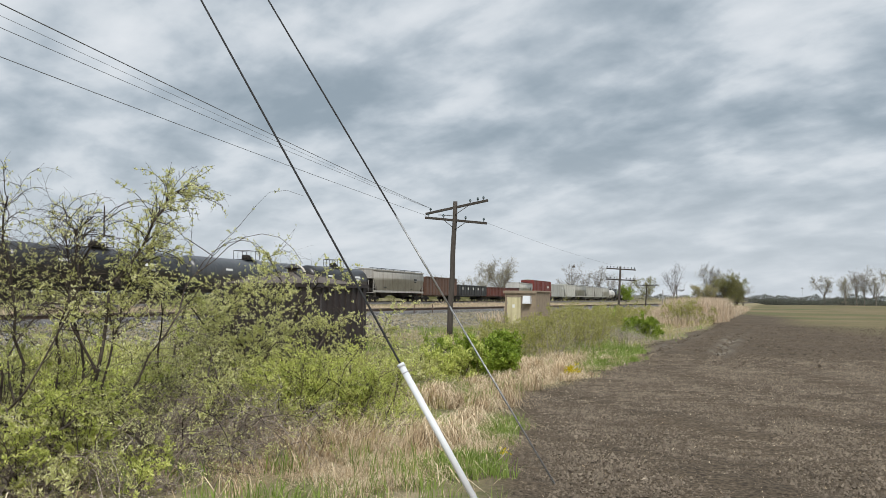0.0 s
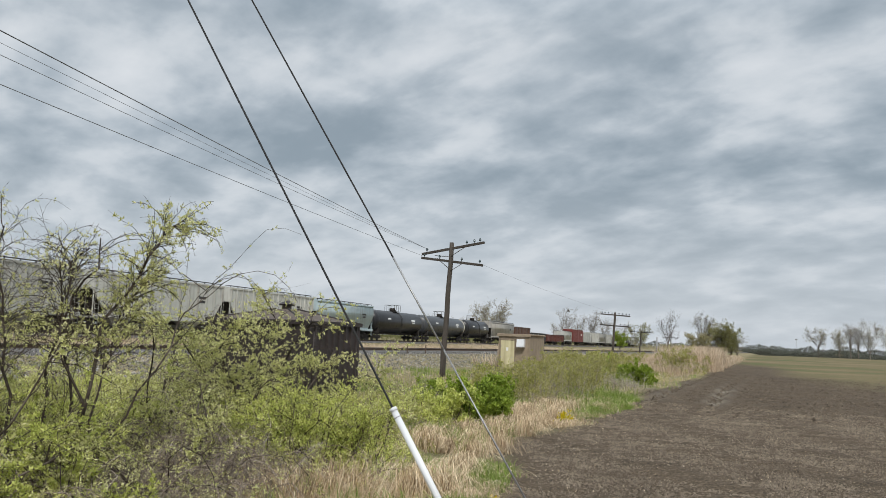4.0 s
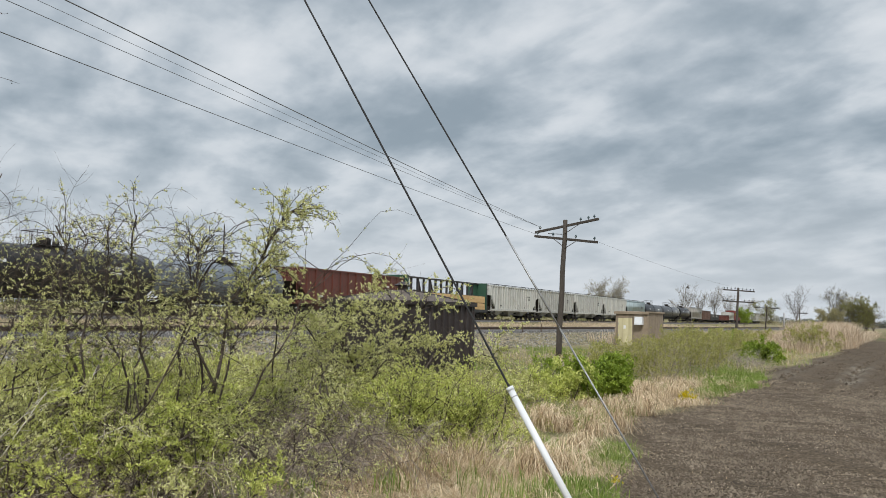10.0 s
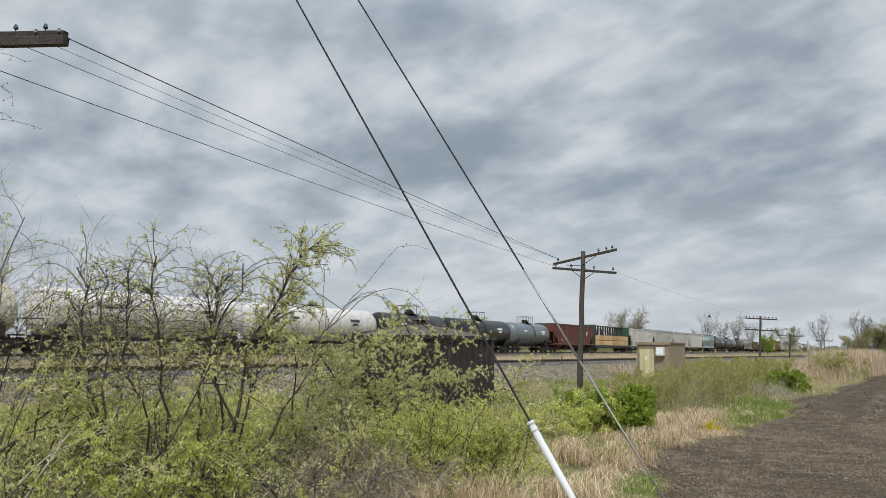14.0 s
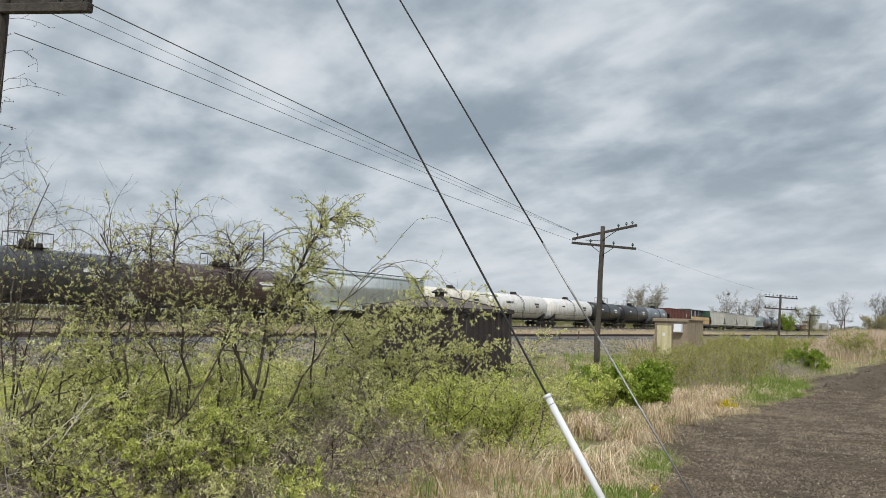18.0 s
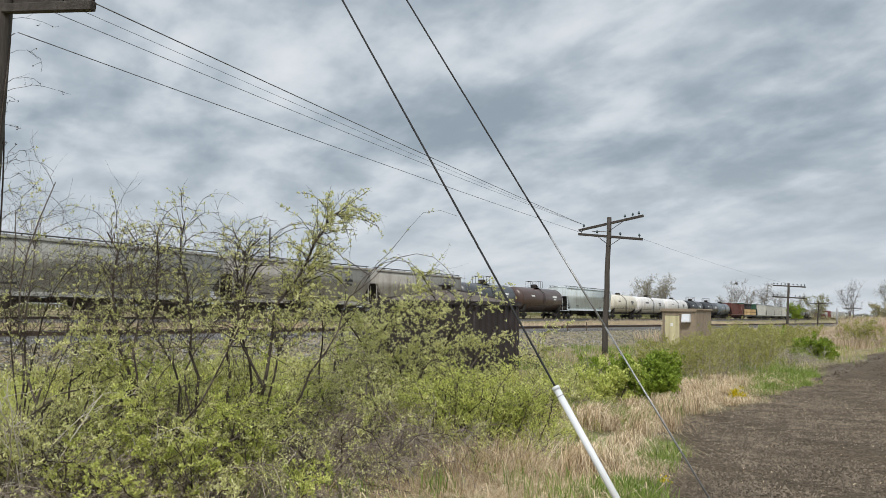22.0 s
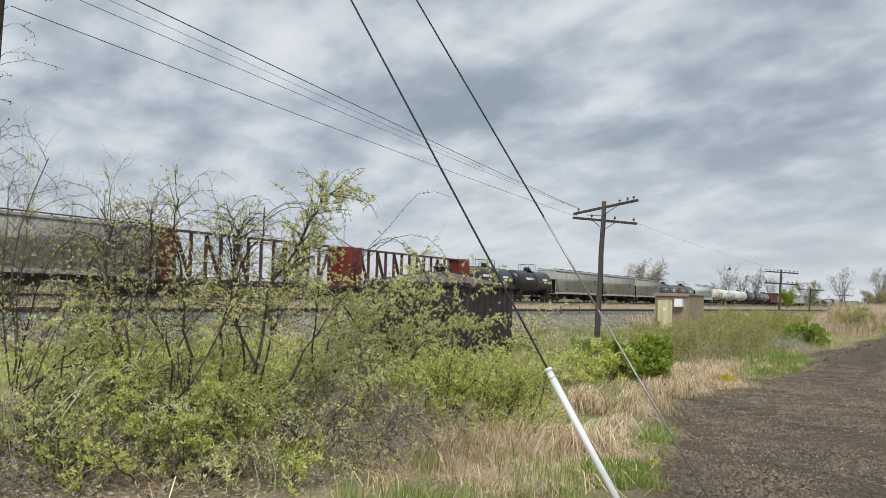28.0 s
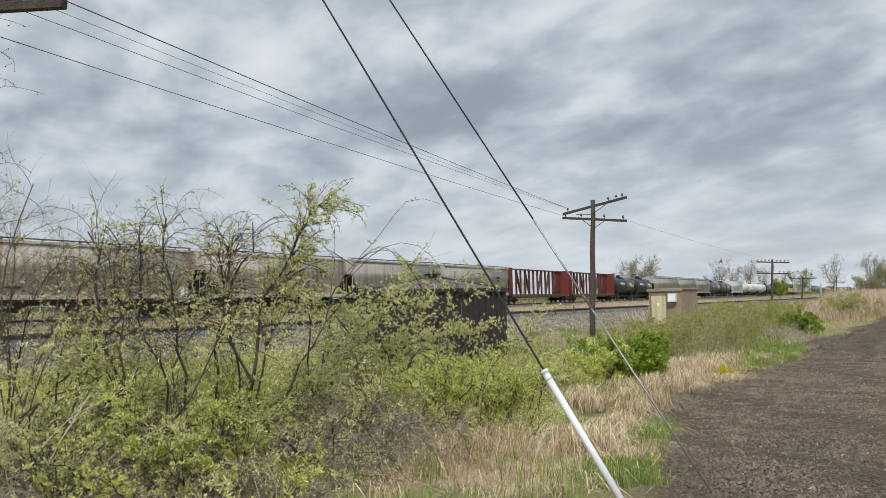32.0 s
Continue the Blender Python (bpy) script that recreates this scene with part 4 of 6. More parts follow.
def hopper_car(label, L, colour, ribs=0, bays=3, H=4.5, ribcol=None, cut=1.5, open_top=False, bars="dark", roofcol=None):
    root = thing("hopper_car", label, "hopper car", group="cars of the freight train")
    h, W = L / 2 - 0.55, 1.56
    # flank outline with the ends cut back below
    zc = 1.2 + (H - 1.2) * 0.62
    poly = [(-h, H), (-h, zc), (-h + cut, 1.45), (h - cut, 1.45), (h, zc), (h, H)]
    b = Build()
    if ribs:
        b.prism(poly, "x", -W + .06, W - .06)
    else:
        # flanks in strips so that they bulge

        def half(z):
            top = h
            lo = np.interp(z, [1.45, zc], [h - cut, h])
            return float(min(top, lo))
        zs = np.concatenate([np.linspace(1.45, zc, 6), np.linspace(zc, H, 6)[1:]])
        for z in zs:
            x = float(np.interp((z - 1.45) / (H - 1.45), [0, .15, .55, .9, 1], [W - .08, W - .02, W, W - .03, W - .14]))
            q = half(z)
            b.v += [(-x, -q, z), (x, -q, z), (x, q, z), (-x, q, z)]
        for i in range(len(zs) - 1):
            for j in range(4):
                b.face((i * 4 + j, i * 4 + (j + 1) % 4, (i + 1) * 4 + (j + 1) % 4, (i + 1) * 4 + j), j in (1, 3))
        b.face((3, 2, 1, 0))
        t = (len(zs) - 1) * 4
        b.face((t, t + 1, t + 2, t + 3))
    body = part("body", b, coat(colour), root)
    if ribs:
        for k in range(ribs):
            y = -h + 0.12 + (2 * h - .24) * k / (ribs - 1)
            zlow = float(np.interp(abs(y), [h - cut, h], [1.45, zc]))
            for sx in (-1, 1):
                part("side_rib", Build().box(sx * (W - .005), y, (H + zlow) / 2, 0.11, 0.10, H - zlow - .02), coat(ribcol or colour), body)
    for sx in (-1, 1):
        part("top_chord", Build().box(sx * (W - .06), 0, H + .02, 0.16, 2 * h + .1, 0.14), coat(roofcol or colour), body)
        part("side_sill", Build().box(sx * (W - .06), 0, 1.33, 0.14, L - 1.3, 0.26), coat(colour), body)
    # end frames: posts, slope bracing, ladders
    for sy in (-1, 1):
        eb = Build()
        y = sy * (L / 2 - .68)
        for sx in (-1, 1):
            eb.box(sx * 1.42, y, (1.2 + H) / 2, 0.07, 0.07, H - 1.2)
            eb.tube([(sx * .7, y, 1.2), (sx * .7, sy * (h - .2), H - .9)], 0.035, 4)
        eb.box(0, sy * (L / 2 - 1.0), 1.17, 2.9, 1.0, 0.09)
        frame_ob = part("end_frame", eb, coat(colour), root)
        for sx in (-1.5, 1.5):
            part("ladder", ladder(Build(), sx, sy * (L / 2 - 1.0), 0.55, H - .05), coat(colour), frame_ob)
        # this dark sheet puts the shade of the gap between cars into colour
        part("slope_shade_sheet", Build().prism([(sy * (h + .02), zc), (sy * (h - .05), zc), (sy * (h - cut - .05), 1.46), (sy * (h - cut + .03), 1.46)], "x", -1.35, 1.35), M["truck_steel"], root, "dark sheet over the sloping end, the gap's shade in its colour")
        # a dark reservoir added to fill the same gap
        part("brake_reservoir", Build().tube([(-.8, sy * (L / 2 - 1.45), 1.55), (.8, sy * (L / 2 - 1.45), 1.55)], .26, 10), M["truck_steel"], root)
    part("brake_wheel", Build().tube([(0.9, L / 2 - .58, 2.3), (0.9, L / 2 - .54, 2.3)], 0.28, 12), M["truck_steel"], root)
    part("center_sill", Build().box(0, 0, 1.0, 0.34, L - 1.3, 0.3), M["truck_steel"], root)
    span = 2 * (h - cut) - .2
    for k in range(bays):
        y = -span / 2 + span * (k + .5) / bays
        d = span / bays * .46
        bb = Build()
        bb.v = [(-1.35, y - d, 1.46), (1.35, y - d, 1.46), (1.35, y + d, 1.46), (-1.35, y + d, 1.46), (-.5, y - .35, .55), (.5, y - .35, .55), (.5, y + .35, .55), (-.5, y + .35, .55)]
        for q in ((0, 1, 5, 4), (1, 2, 6, 5), (2, 3, 7, 6), (3, 0, 4, 7), (4, 5, 6, 7), (3, 2, 1, 0)):
            bb.face(q)
        bay = part("hopper_bay", bb, M["truck_steel"] if not ribs else coat(colour), root)
        part("outlet_gate", Build().box(0, y, .5, 1.2, .9, .12), M["truck_steel"], bay)
    if open_top:
        part("load_rim", Build().box(0, 0, H + .06, 2 * W - .3, 2 * h - .2, .06), M["truck_steel"], root)
    else:
        arc = [(-W + .1, H + .03)] + [((W - .1) * math.sin(a), H + .03 + .14 * math.cos(a)) for a in np.linspace(-1.35, 1.35, 9)] + [(W - .1, H + .03)]
        roof = part("roof", Build().prism(arc, "y", -h, h), coat(roofcol or colour), root)
        part("hatch", Build().box(0, 0, H + .2, .6, 2 * h - 1.6, .1, bevel=.02), coat(roofcol or colour), roof)
        for sx in (-1, 1):
            wk = Build().box(sx * 1.12, 0, H + .27, 0.5, L - 1.2, 0.035)
            for y in np.linspace(-h + .3, h - .3, 14):
                wk.box(sx * 1.3, y, H + .17, 0.05, 0.08, 0.2)
            part("roof_walk", wk, M["grating"], roof, "dark grated running board")
    mat = M["mark_dark"] if bars == "dark" else M["mark_white"]
    x = W + .02 if not ribs else W - .05
    marks(root, x, [(h * .62, 1.45 + (H - 1.45) * .62, 1.1, .22), (h * .62, 1.45 + (H - 1.45) * .5, .8, .2), (-h * .6, 1.9, 1.0, .12), (h * .45, 1.75, .7, .1)], mat)
    running_gear(root, L, 2.05)
    return root


def centerbeam_car(label, L, colour, load=False, endcol=None):
    root = thing("centerbeam_car", label, "flat car", group="cars of the freight train")
    h, H = L / 2 - 0.6, 4.75
    part("deck", Build().box(0, 0, 1.12, 2.8, 2 * h, 0.2).box(0, 0, 0.95, 0.5, 2 * h, .3), coat(colour), root)
    for sx in (-1, 1):
        part("side_sill", Build().box(sx * 1.42, 0, 1.08, 0.1, 2 * h, 0.36), coat(colour), root)
    for sy in (-1, 1):
        bk = part("bulkhead", Build().box(0, sy * (h - .1), (H + 1.2) / 2, 2.8, 0.18, H - 1.2), coat(endcol or colour), root)
        for sx in (-1.1, -.4, .4, 1.1):
            part("stiffener", Build().box(sx, sy * (h + .03), (H + 1.2) / 2, .1, .12, H - 1.25), coat(endcol or colour), bk)
        # short side panel behind the bulkhead
        part("end_panel", Build().box(0, sy * (h - .95), (H + 1.2) / 2 + .3, .12, 1.55, H - 1.9), coat(endcol or colour), bk)
        lb = Build()
        ladder(lb, 1.45, sy * (h - .1), .55, H)
        part("ladder", lb, coat(colour), bk)
    part("top_chord", Build().box(0, 0, H - .09, .5, 2 * h - .2, .16), coat(colour), root)
    n = 13
    ys = np.linspace(-h + 1.75, h - 1.75, n)
    for k, y in enumerate(ys):
        part("post", Build().box(0, y, (H + 1.2) / 2, .26, .13, H - 1.35), coat(colour), root)
        if k < n - 1 and k % 2 == (0 if k < n // 2 else 1):
            y2 = ys[k + 1]
            a, c = ((y, H - .25), (y2, 1.3)) if k < n // 2 else ((y, 1.3), (y2, H - .25))
            dy, dz = c[0] - a[0], c[1] - a[1]
            part("diagonal", Build().box(0, (a[0] + c[0]) / 2, (a[1] + c[1]) / 2, .3, math.hypot(dy, dz), .11, rx=math.atan2(dz, dy)), coat(colour), root)
    if load:
        nb = 8
        step = (2 * h - .9) / nb
        for k in range(nb):
            for sx in (-1, 1):
                for lv in (0, 1):
                    me = shared("lumber%.2f" % step, lambda: Build().box(0, 0, 0, 1.05, step - .12, .82, bevel=.015).mesh("timber", M["lumber"]))
                    o = part("timber", me, None, root, "strapped stack of fresh boards")
                    o.location = (sx * .8, -h + .45 + step * (k + .5), 1.66 + lv * .90)
                    for dy in (-step * .28, step * .28):
                        s = part("batten", shared("batten", lambda: Build().box(0, 0, 0, 1.06, .09, .07).mesh("batten", M["tie"])), None, o)
                        s.location = (0, dy, .45)
    running_gear(root, L, 2.0)
    return root


def gondola_car(label, L, colour, H=2.65, ribs=12, patches=False):
    root = thing("gondola_car", label, "gondola car", group="cars of the freight train")
    h, W = L / 2 - .6, 1.5
    for sx in (-1, 1):
        s = part("side_wall", Build().box(sx * (W - .04), 0, (H + 1.1) / 2, .08, 2 * h, H - 1.1), coat(colour), root)
        for k in range(ribs):
            y = -h + .1 + (2 * h - .2) * k / (ribs - 1)
            part("side_rib", Build().box(sx * (W + .03), y, (H + 1.05) / 2, .12, .14, H - 1.1), coat(colour), s)
        part("top_chord", Build().box(sx * W, 0, H, .2, 2 * h, .12), coat(colour), s)
    for sy in (-1, 1):
        part("end_wall", Build().box(0, sy * (h - .04), (H + 1.1) / 2, 2 * W - .2, .08, H - 1.1), coat(colour), root)
    part("floor", Build().box(0, 0, 1.05, 2 * W, 2 * h, .22).box(0, 0, .88, .4, 2 * h, .3), coat(colour), root)
    if patches:
        marks(root, W + .045, [(-h + .1 + (2 * h - .2) * (k + .5) / (ribs - 1), H - .55, .5, .45) for k in range(1, ribs - 1, 2)], M["mark_white"])
    part("load", Build().box(0, 0, 1.9, 2 * W - .3, 2 * h - .4, .9, bevel=.3), M["truck_steel"], root, "dark scrap load")
    running_gear(root, L, 1.9)
    return root


def box_car(label, L, colour, H=4.55):
    root = thing("box_car", label, "box car", group="cars of the freight train")
    h, W = L / 2 - .6, 1.5
    part("body", Build().box(0, 0, (H + 1.1) / 2, 2 * W, 2 * h, H - 1.1, bevel=.03), coat(colour), root)
    for sx in (-1, 1):
        for k in range(14):
            y = -h + .2 + (2 * h - .4) * k / 13
            part("side_rib", Build().box(sx * (W + .03), y, (H + 1.1) / 2, .07, .1, H - 1.3), coat(colour), root)
        d = part("door", Build().box(sx * (W + .06), 0, (H + 1.1) / 2, .08, 3.0, H - 1.4), coat(colour), root)
    part("roof", Build().prism([(-W - .03, H), (W + .03, H), (0, H + .2)], "y", -h, h), coat("lightgrey"), root)
    part("underframe", Build().box(0, 0, 1.0, .5, L - 1.3, .3), M["truck_steel"], root)
    marks(root, W + .09, [(h * .6, 3.4, 1.6, .5)], M["mark_white"])
    running_gear(root, L, 2.0)
    return root


# the cars from the head of the visible train to its tail: where each one's front coupler stands at the start, and its build
TRAIN = [
    (388.0, lambda L: hopper_car("weathered pale grey covered hopper car", L, "lightgrey")),
    (370.4, lambda L: hopper_car("weathered pale grey covered hopper car", L, "lightgrey")),
    (352.8, lambda L: tank_car("black tank car with a top platform", L, "black")),
    (335.6, lambda L: tank_car("white tank car with a top platform", L, "white", "dark")),
    (318.0, lambda L: hopper_car("pale white covered hopper car", L, "palewhite")),
    (300.4, lambda L: hopper_car("pale grey ribbed covered hopper car", L, "lightgrey", 16)),
    (282.0, lambda L: hopper_car("pale grey ribbed covered hopper car", L, "lightgrey", 16)),
    (264.0, lambda L: hopper_car("pale grey covered hopper car", L, "lightgrey")),
    (246.0, lambda L: hopper_car("pale grey ribbed covered hopper car", L, "palewhite", 16)),
    (228.2, lambda L: box_car("dull grey box car with ribbed sides", L, "lightgrey", 4.3)),
    (210.3, lambda L: box_car("dark red box car with ribbed sides", L, "red", 4.9)),
    (189.4, lambda L: hopper_car("pale grey low covered hopper car", L, "palewhite", 0, 2, 3.9)),
    (176.0, lambda L: gondola_car("rust-red gondola car with ribbed sides", L, "oxide")),
    (151.0 + 13.0, lambda L: gondola_car("rust-red gondola car with scrap", L, "oxide")),
    (151.0, lambda L: gondola_car("black gondola car with white patches", L, "gon_black", 2.75, 12, True)),
    (132.9, lambda L: gondola_car("tall rust-brown ribbed gondola car", L, "rustbrown", 3.75, 11)),
    (117.0, lambda L: hopper_car("pale grey two-bay cement hopper car", L, "tan", 0, 2, 4.15)),
    (97.5, lambda L: tank_car("black tank car with a top platform", L, "black")),
    (81.6, lambda L: tank_car("long dark grey tank car with a pale end", L, "darkgrey", end="cream")),
    (59.6, lambda L: tank_car("black tank car with scrawled white marks", L, "black")),
    (40.2, lambda L: hopper_car("pale blue smooth covered hopper car", L, "paleblue", 0, 2, 4.35)),
    (23.3, lambda L: hopper_car("off-white ribbed covered hopper car", L, "palewhite", 18)),
    (5.7, lambda L: hopper_car("off-white covered hopper car with heavy dark ribs", L, "palewhite", 14, 3, 4.5, "lightgrey")),
    (-12.0, lambda L: hopper_car("pale grey ribbed covered hopper car", L, "lightgrey", 18)),
    (-30.7, lambda L: hopper_car("pale grey finely ribbed covered hopper car", L, "palewhite", 20)),
    (-49.0, lambda L: centerbeam_car("dark centerbeam flat car loaded with lumber", L, "gon_black", True, "green")),
    (-71.7, lambda L: hopper_car("rust-red open-top hopper car with ribs", L, "oxide", 15, 4, 4.3, None, 2.2, True, "white")),
    (-91.7, lambda L: tank_car("blue-grey tank car with a top platform", L, "bluegrey")),
    (-106.1, lambda L: tank_car("black tank car with a ladder", L, "black")),
    (-124.1, lambda L: tank_car("black tank car with a top platform", L, "black")),
    (-139.0, lambda L: tank_car("white tank car with rust streaks", L, "white", "dark", railed=False)),
    (-158.0, lambda L: tank_car("white tank car with dark lettering bars", L, "white", "dark", railed=False, big=6)),
    (-177.1, lambda L: tank_car("cream tank car with rust streaks", L, "cream", "dark", railed=False)),
    (-192.7, lambda L: hopper_car("pale green smooth covered hopper car", L, "palegreen")),
    (-213.3, lambda L: tank_car("dark brown tank car with white numbers", L, "brown")),
    (-229.3, lambda L: tank_car("dark grey tank car with a top platform", L, "darkgrey")),
    (-244.5, lambda L: hopper_car("dusty tan smooth covered hopper car", L, "tan")),
    (-262.1, lambda L: hopper_car("dusty tan smooth covered hopper car", L, "tan")),
    (-280.9, lambda L: hopper_car("dusty pale covered hopper car", L, "lightgrey")),
    (-302.4, lambda L: tank_car("short black tank car with a yellow panel", L, "black", patch="mark_yellow", big=6)),
    (-315.4, lambda L: tank_car("short black tank car with a yellow panel", L, "black", patch="mark_yellow", big=6)),
    (-328.1, lambda L: centerbeam_car("empty dark maroon centerbeam flat car", L, "maroon", endcol="red")),
    (-350.8, lambda L: centerbeam_car("empty dark maroon centerbeam flat car", L, "maroon", endcol="red")),
    (-373.5, lambda L: hopper_car("dusty tan smooth covered hopper car", L, "tan")),
    (-391.4, lambda L: hopper_car("dusty tan smooth covered hopper car", L, "tan")),
    (-409.1, lambda L: hopper_car("rust-streaked off-white covered hopper car", L, "rusty")),
    (-427.4, lambda L: hopper_car("rust-streaked off-white covered hopper car", L, "rusty")),
    (-445.7, None),
]
CARS = []
for (s0, make), (s1, _) in zip(TRAIN[:-1], TRAIN[1:]):
    CARS.append((make(s0 - s1), (s0 + s1) / 2))


def train_run(t):
    """Metres that the train has gone at t seconds."""
    u = t / 32
    return 15.146 * t - 21.9 * u ** 2 + 7.92 * u ** 3


def car_pose(s):
    p = NV * FAR_MID + DV * s
    return pose(p[0], p[1], FAR_RAIL, 0, 0, math.degrees(TH))


TIMES = [0, 0.1, 0.5] + list(range(1, 32)) + [31.5, 31.9, 32]


def motions():
    for car, mid in CARS:
        walk(car, [(t, car_pose(mid + train_run(t))) for t in TIMES])


# ---- plants ----
def grow(start, dirs, length, k, wander, lift):
    """Polylines of k points from the given starts; lift bends them up (+) or lets them droop (-)."""
    n = len(start)
    pts = np.empty((n, k, 3))
    pts[:, 0] = start
    d = unit(np.array(dirs, float))
    step = (length / (k - 1))[:, None]
    for i in range(1, k):
        d = unit(d + rng.normal(0, wander, (n, 3)) + np.array([0, 0, 1.0]) * (lift * i / k))
        pts[:, i] = pts[:, i - 1] + d * step
    return pts


def tubes(pts, r0, r1, sides):
    n, k, _ = pts.shape
    tan = unit((np.concatenate([pts[:, 1:], pts[:, -1:]], 1) - np.concatenate([pts[:, :1], pts[:, :-1]], 1)).reshape(-1, 3)).reshape(n, k, 3)
    ref = unit(np.cross(tan.mean(1), np.array([0.31, 0.52, 0.80])))[:, None, :]
    u = np.cross(tan, np.broadcast_to(ref, tan.shape))
    u = unit(u.reshape(-1, 3)).reshape(n, k, 3)
    w = np.cross(tan, u)
    r = r0[:, None] + (r1 - r0)[:, None] * np.linspace(0, 1, k)[None]
    a = np.arange(sides) * 2 * math.pi / sides
    ring = pts[:, :, None] + r[:, :, None, None] * (u[:, :, None] * np.cos(a)[:, None] + w[:, :, None] * np.sin(a)[:, None])
    v = ring.reshape(-1, 3)
    idx = np.arange(n * k * sides).reshape(n, k, sides)
    nx = np.roll(idx, -1, 2)
    f = np.stack([idx[:, :-1], nx[:, :-1], nx[:, 1:], idx[:, 1:]], -1).reshape(-1, 4)
    return v, f


def children(pts, per, lo, spread, up):
    """Starts and directions of side shoots along polylines."""
    n, k, _ = pts.shape
    i = np.repeat(np.arange(n), per)
    u = rng.uniform(lo, 1.0, len(i)) * (k - 1)
    a = np.minimum(u.astype(int), k - 2)
    fr = (u - a)[:, None]
    p = pts[i, a] * (1 - fr) + pts[i, a + 1] * fr
    d = unit(pts[i, a + 1] - pts[i, a])
    return p, unit(d * 0.7 + rng.normal(0, spread, (len(i), 3)) + np.array([0, 0, up])), u / (k - 1)


def plant(name, label, category, at, height, stems, lean, per1, per2, wood, leaf, leaves, leaf_len, leaf_w, r0, wander=0.16, lift=-0.05, base=0.25, spread=0.55, side=(0.45, 0.22), seed=1, group="", leaf_from=0.15, straight=None, low=0.2, twig=0.15, clump=5, rosette=False, thick=0.36):
    """A shrub or tree: stems, two orders of side shoots, and single leaves along the shoots."""
    global rng
    keep, rng = rng, np.random.default_rng(seed)
    n = stems
    az = rng.uniform(0, 2 * math.pi, n)
    s = np.stack([np.cos(az) * base * rng.uniform(0, 1, n), np.sin(az) * base * rng.uniform(0, 1, n), np.full(n, -0.05)], 1)
    d = np.stack([np.cos(az) * lean, np.sin(az) * lean, np.ones(n)], 1) + rng.normal(0, 0.12, (n, 3))
    if straight is not None:
        d = d + np.array(straight)
    ln = height * rng.uniform(0.75, 1.15, n)
    a = grow(s, d, ln, 9, wander * 1.05, lift)
    p, q, u = children(a, per1, low, spread, 0.15)
    l1 = height * side[0] * rng.uniform(0.4, 1.2, len(p)) * (1.15 - 0.6 * u)
    b = grow(p, q, l1, 5, wander * 1.5, lift * 1.6)
    p, q, _ = children(b, per2, 0.15, spread, 0.1)
    l2 = height * side[1] * rng.uniform(0.3, 1.3, len(p))
    c = grow(p, q, l2, 3, wander * (2.2 if rosette else 1.5), lift)
    v, f, off = [], [], 0
    for pts, ra, rb, sides in ((a, r0, r0 * 0.3, 5), (b, r0 * thick, r0 * thick * 0.36, 3), (c, r0 * twig, r0 * twig * 0.5, 3)):
        k = len(pts)
        rr = rng.uniform(0.7, 1.2, k)
        vv, ff = tubes(pts, ra * rr, rb * rr, sides)
        v.append(vv)
        f.append(ff + off)
        off += len(vv)
    root = thing(name, label, category, pose(*at), group=group)
    me = array_mesh("woody_stem", np.concatenate(v), np.concatenate(f), wood, True)
    part("woody_stem", me, None, root)
    if leaves:
        nodes = leaves // clump
        h = nodes // 4
        pick = []
        share = rng.random(len(b)) ** 2.5 if rosette else np.ones(len(b))
        for pts, num, own in ((c, nodes - h, np.repeat(share, per2)), (b, h, share)):
            i = rng.choice(len(pts), num, p=own / own.sum())
            u = rng.uniform(leaf_from, 1, num) * (pts.shape[1] - 1)
            j = np.minimum(u.astype(int), pts.shape[1] - 2)
            fr = (u - j)[:, None]
            pick.append(pts[i, j] * (1 - fr) + pts[i, j + 1] * fr)
        pos = np.repeat(np.concatenate(pick), clump, 0)
        pos = pos + rng.normal(0, leaf_len * (0.16 if rosette else 0.35), pos.shape)
        part("foliage", leaf_mesh("foliage", pos, rng.normal(0, 0.75 if rosette else 1, pos.shape) + np.array([0, 0, 0.75 if rosette else 0.5]), leaf_len, leaf_w, leaf), None, root)
    rng = keep
    return root


def near_shrub(label, x, y, h, seed, leaves=7000, stems=9, lean=0.42, leaf="leaf_spring", wood="bark", per1=9, per2=7, lift=-0.12, r0=0.022, straight=None, base=0.35, ll=0.036, lw=0.015, wander=0.2, low=0.2, side=(0.45, 0.22), **more):
    return plant("shrub", label, "shrub", (x, y, float(land(x, y)) - .02), h, stems, lean, per1, per2, M[wood], M[leaf], leaves, ll, lw, r0, wander, lift, base, seed=seed, group="thicket by the guyed pole", straight=straight, low=low, side=side, **more)


SPRING = "budding shrub with arching stems and yellow-green leaves"
# the body of the thicket, knee to head high: x, y, height, leaves, pull
BODY = [(-7.92, 3.83, 2.0, (0, 0, 0)), (-8.32, 4.38, 2.0, (0, 0, 0)), (-7.39, 4.19, 2.0, (0.1, 0.05, 0)), (-7.21, 4.68, 2.1, (0.1, 0.08, 0)),
        (-7.14, 5.31, 2.3, (-0.15, -0.1, 0)), (-6.59, 5.21, 2.0, (0.1, 0.1, 0)), (-6.44, 5.85, 2.2, (0.15, 0.1, 0)), (-6.16, 6.29, 2.0, (0.1, 0.1, 0)), (-6.35, 6.93, 1.9, (0.1, 0.1, 0)), (-6.3, 7.9, 1.5, (0.0, 0.0, 0))]
for i, (x, y, h, pull) in enumerate(BODY):
    near_shrub("crooked dark-stemmed shrub with rosettes of new leaves" if i % 2 else SPRING, x, y, h, 21 + i, 3600 if x < -7.3 else 4800 if y < 6.5 else 2600, 2, 0.62, lift=-0.12, low=0.28, r0=0.006 + 0.0055 * h, straight=pull, base=0.22, ll=0.032, lw=0.0125, per1=12, per2=9, wander=0.32, side=(0.46, 0.17), rosette=True, twig=0.08, thick=0.27)
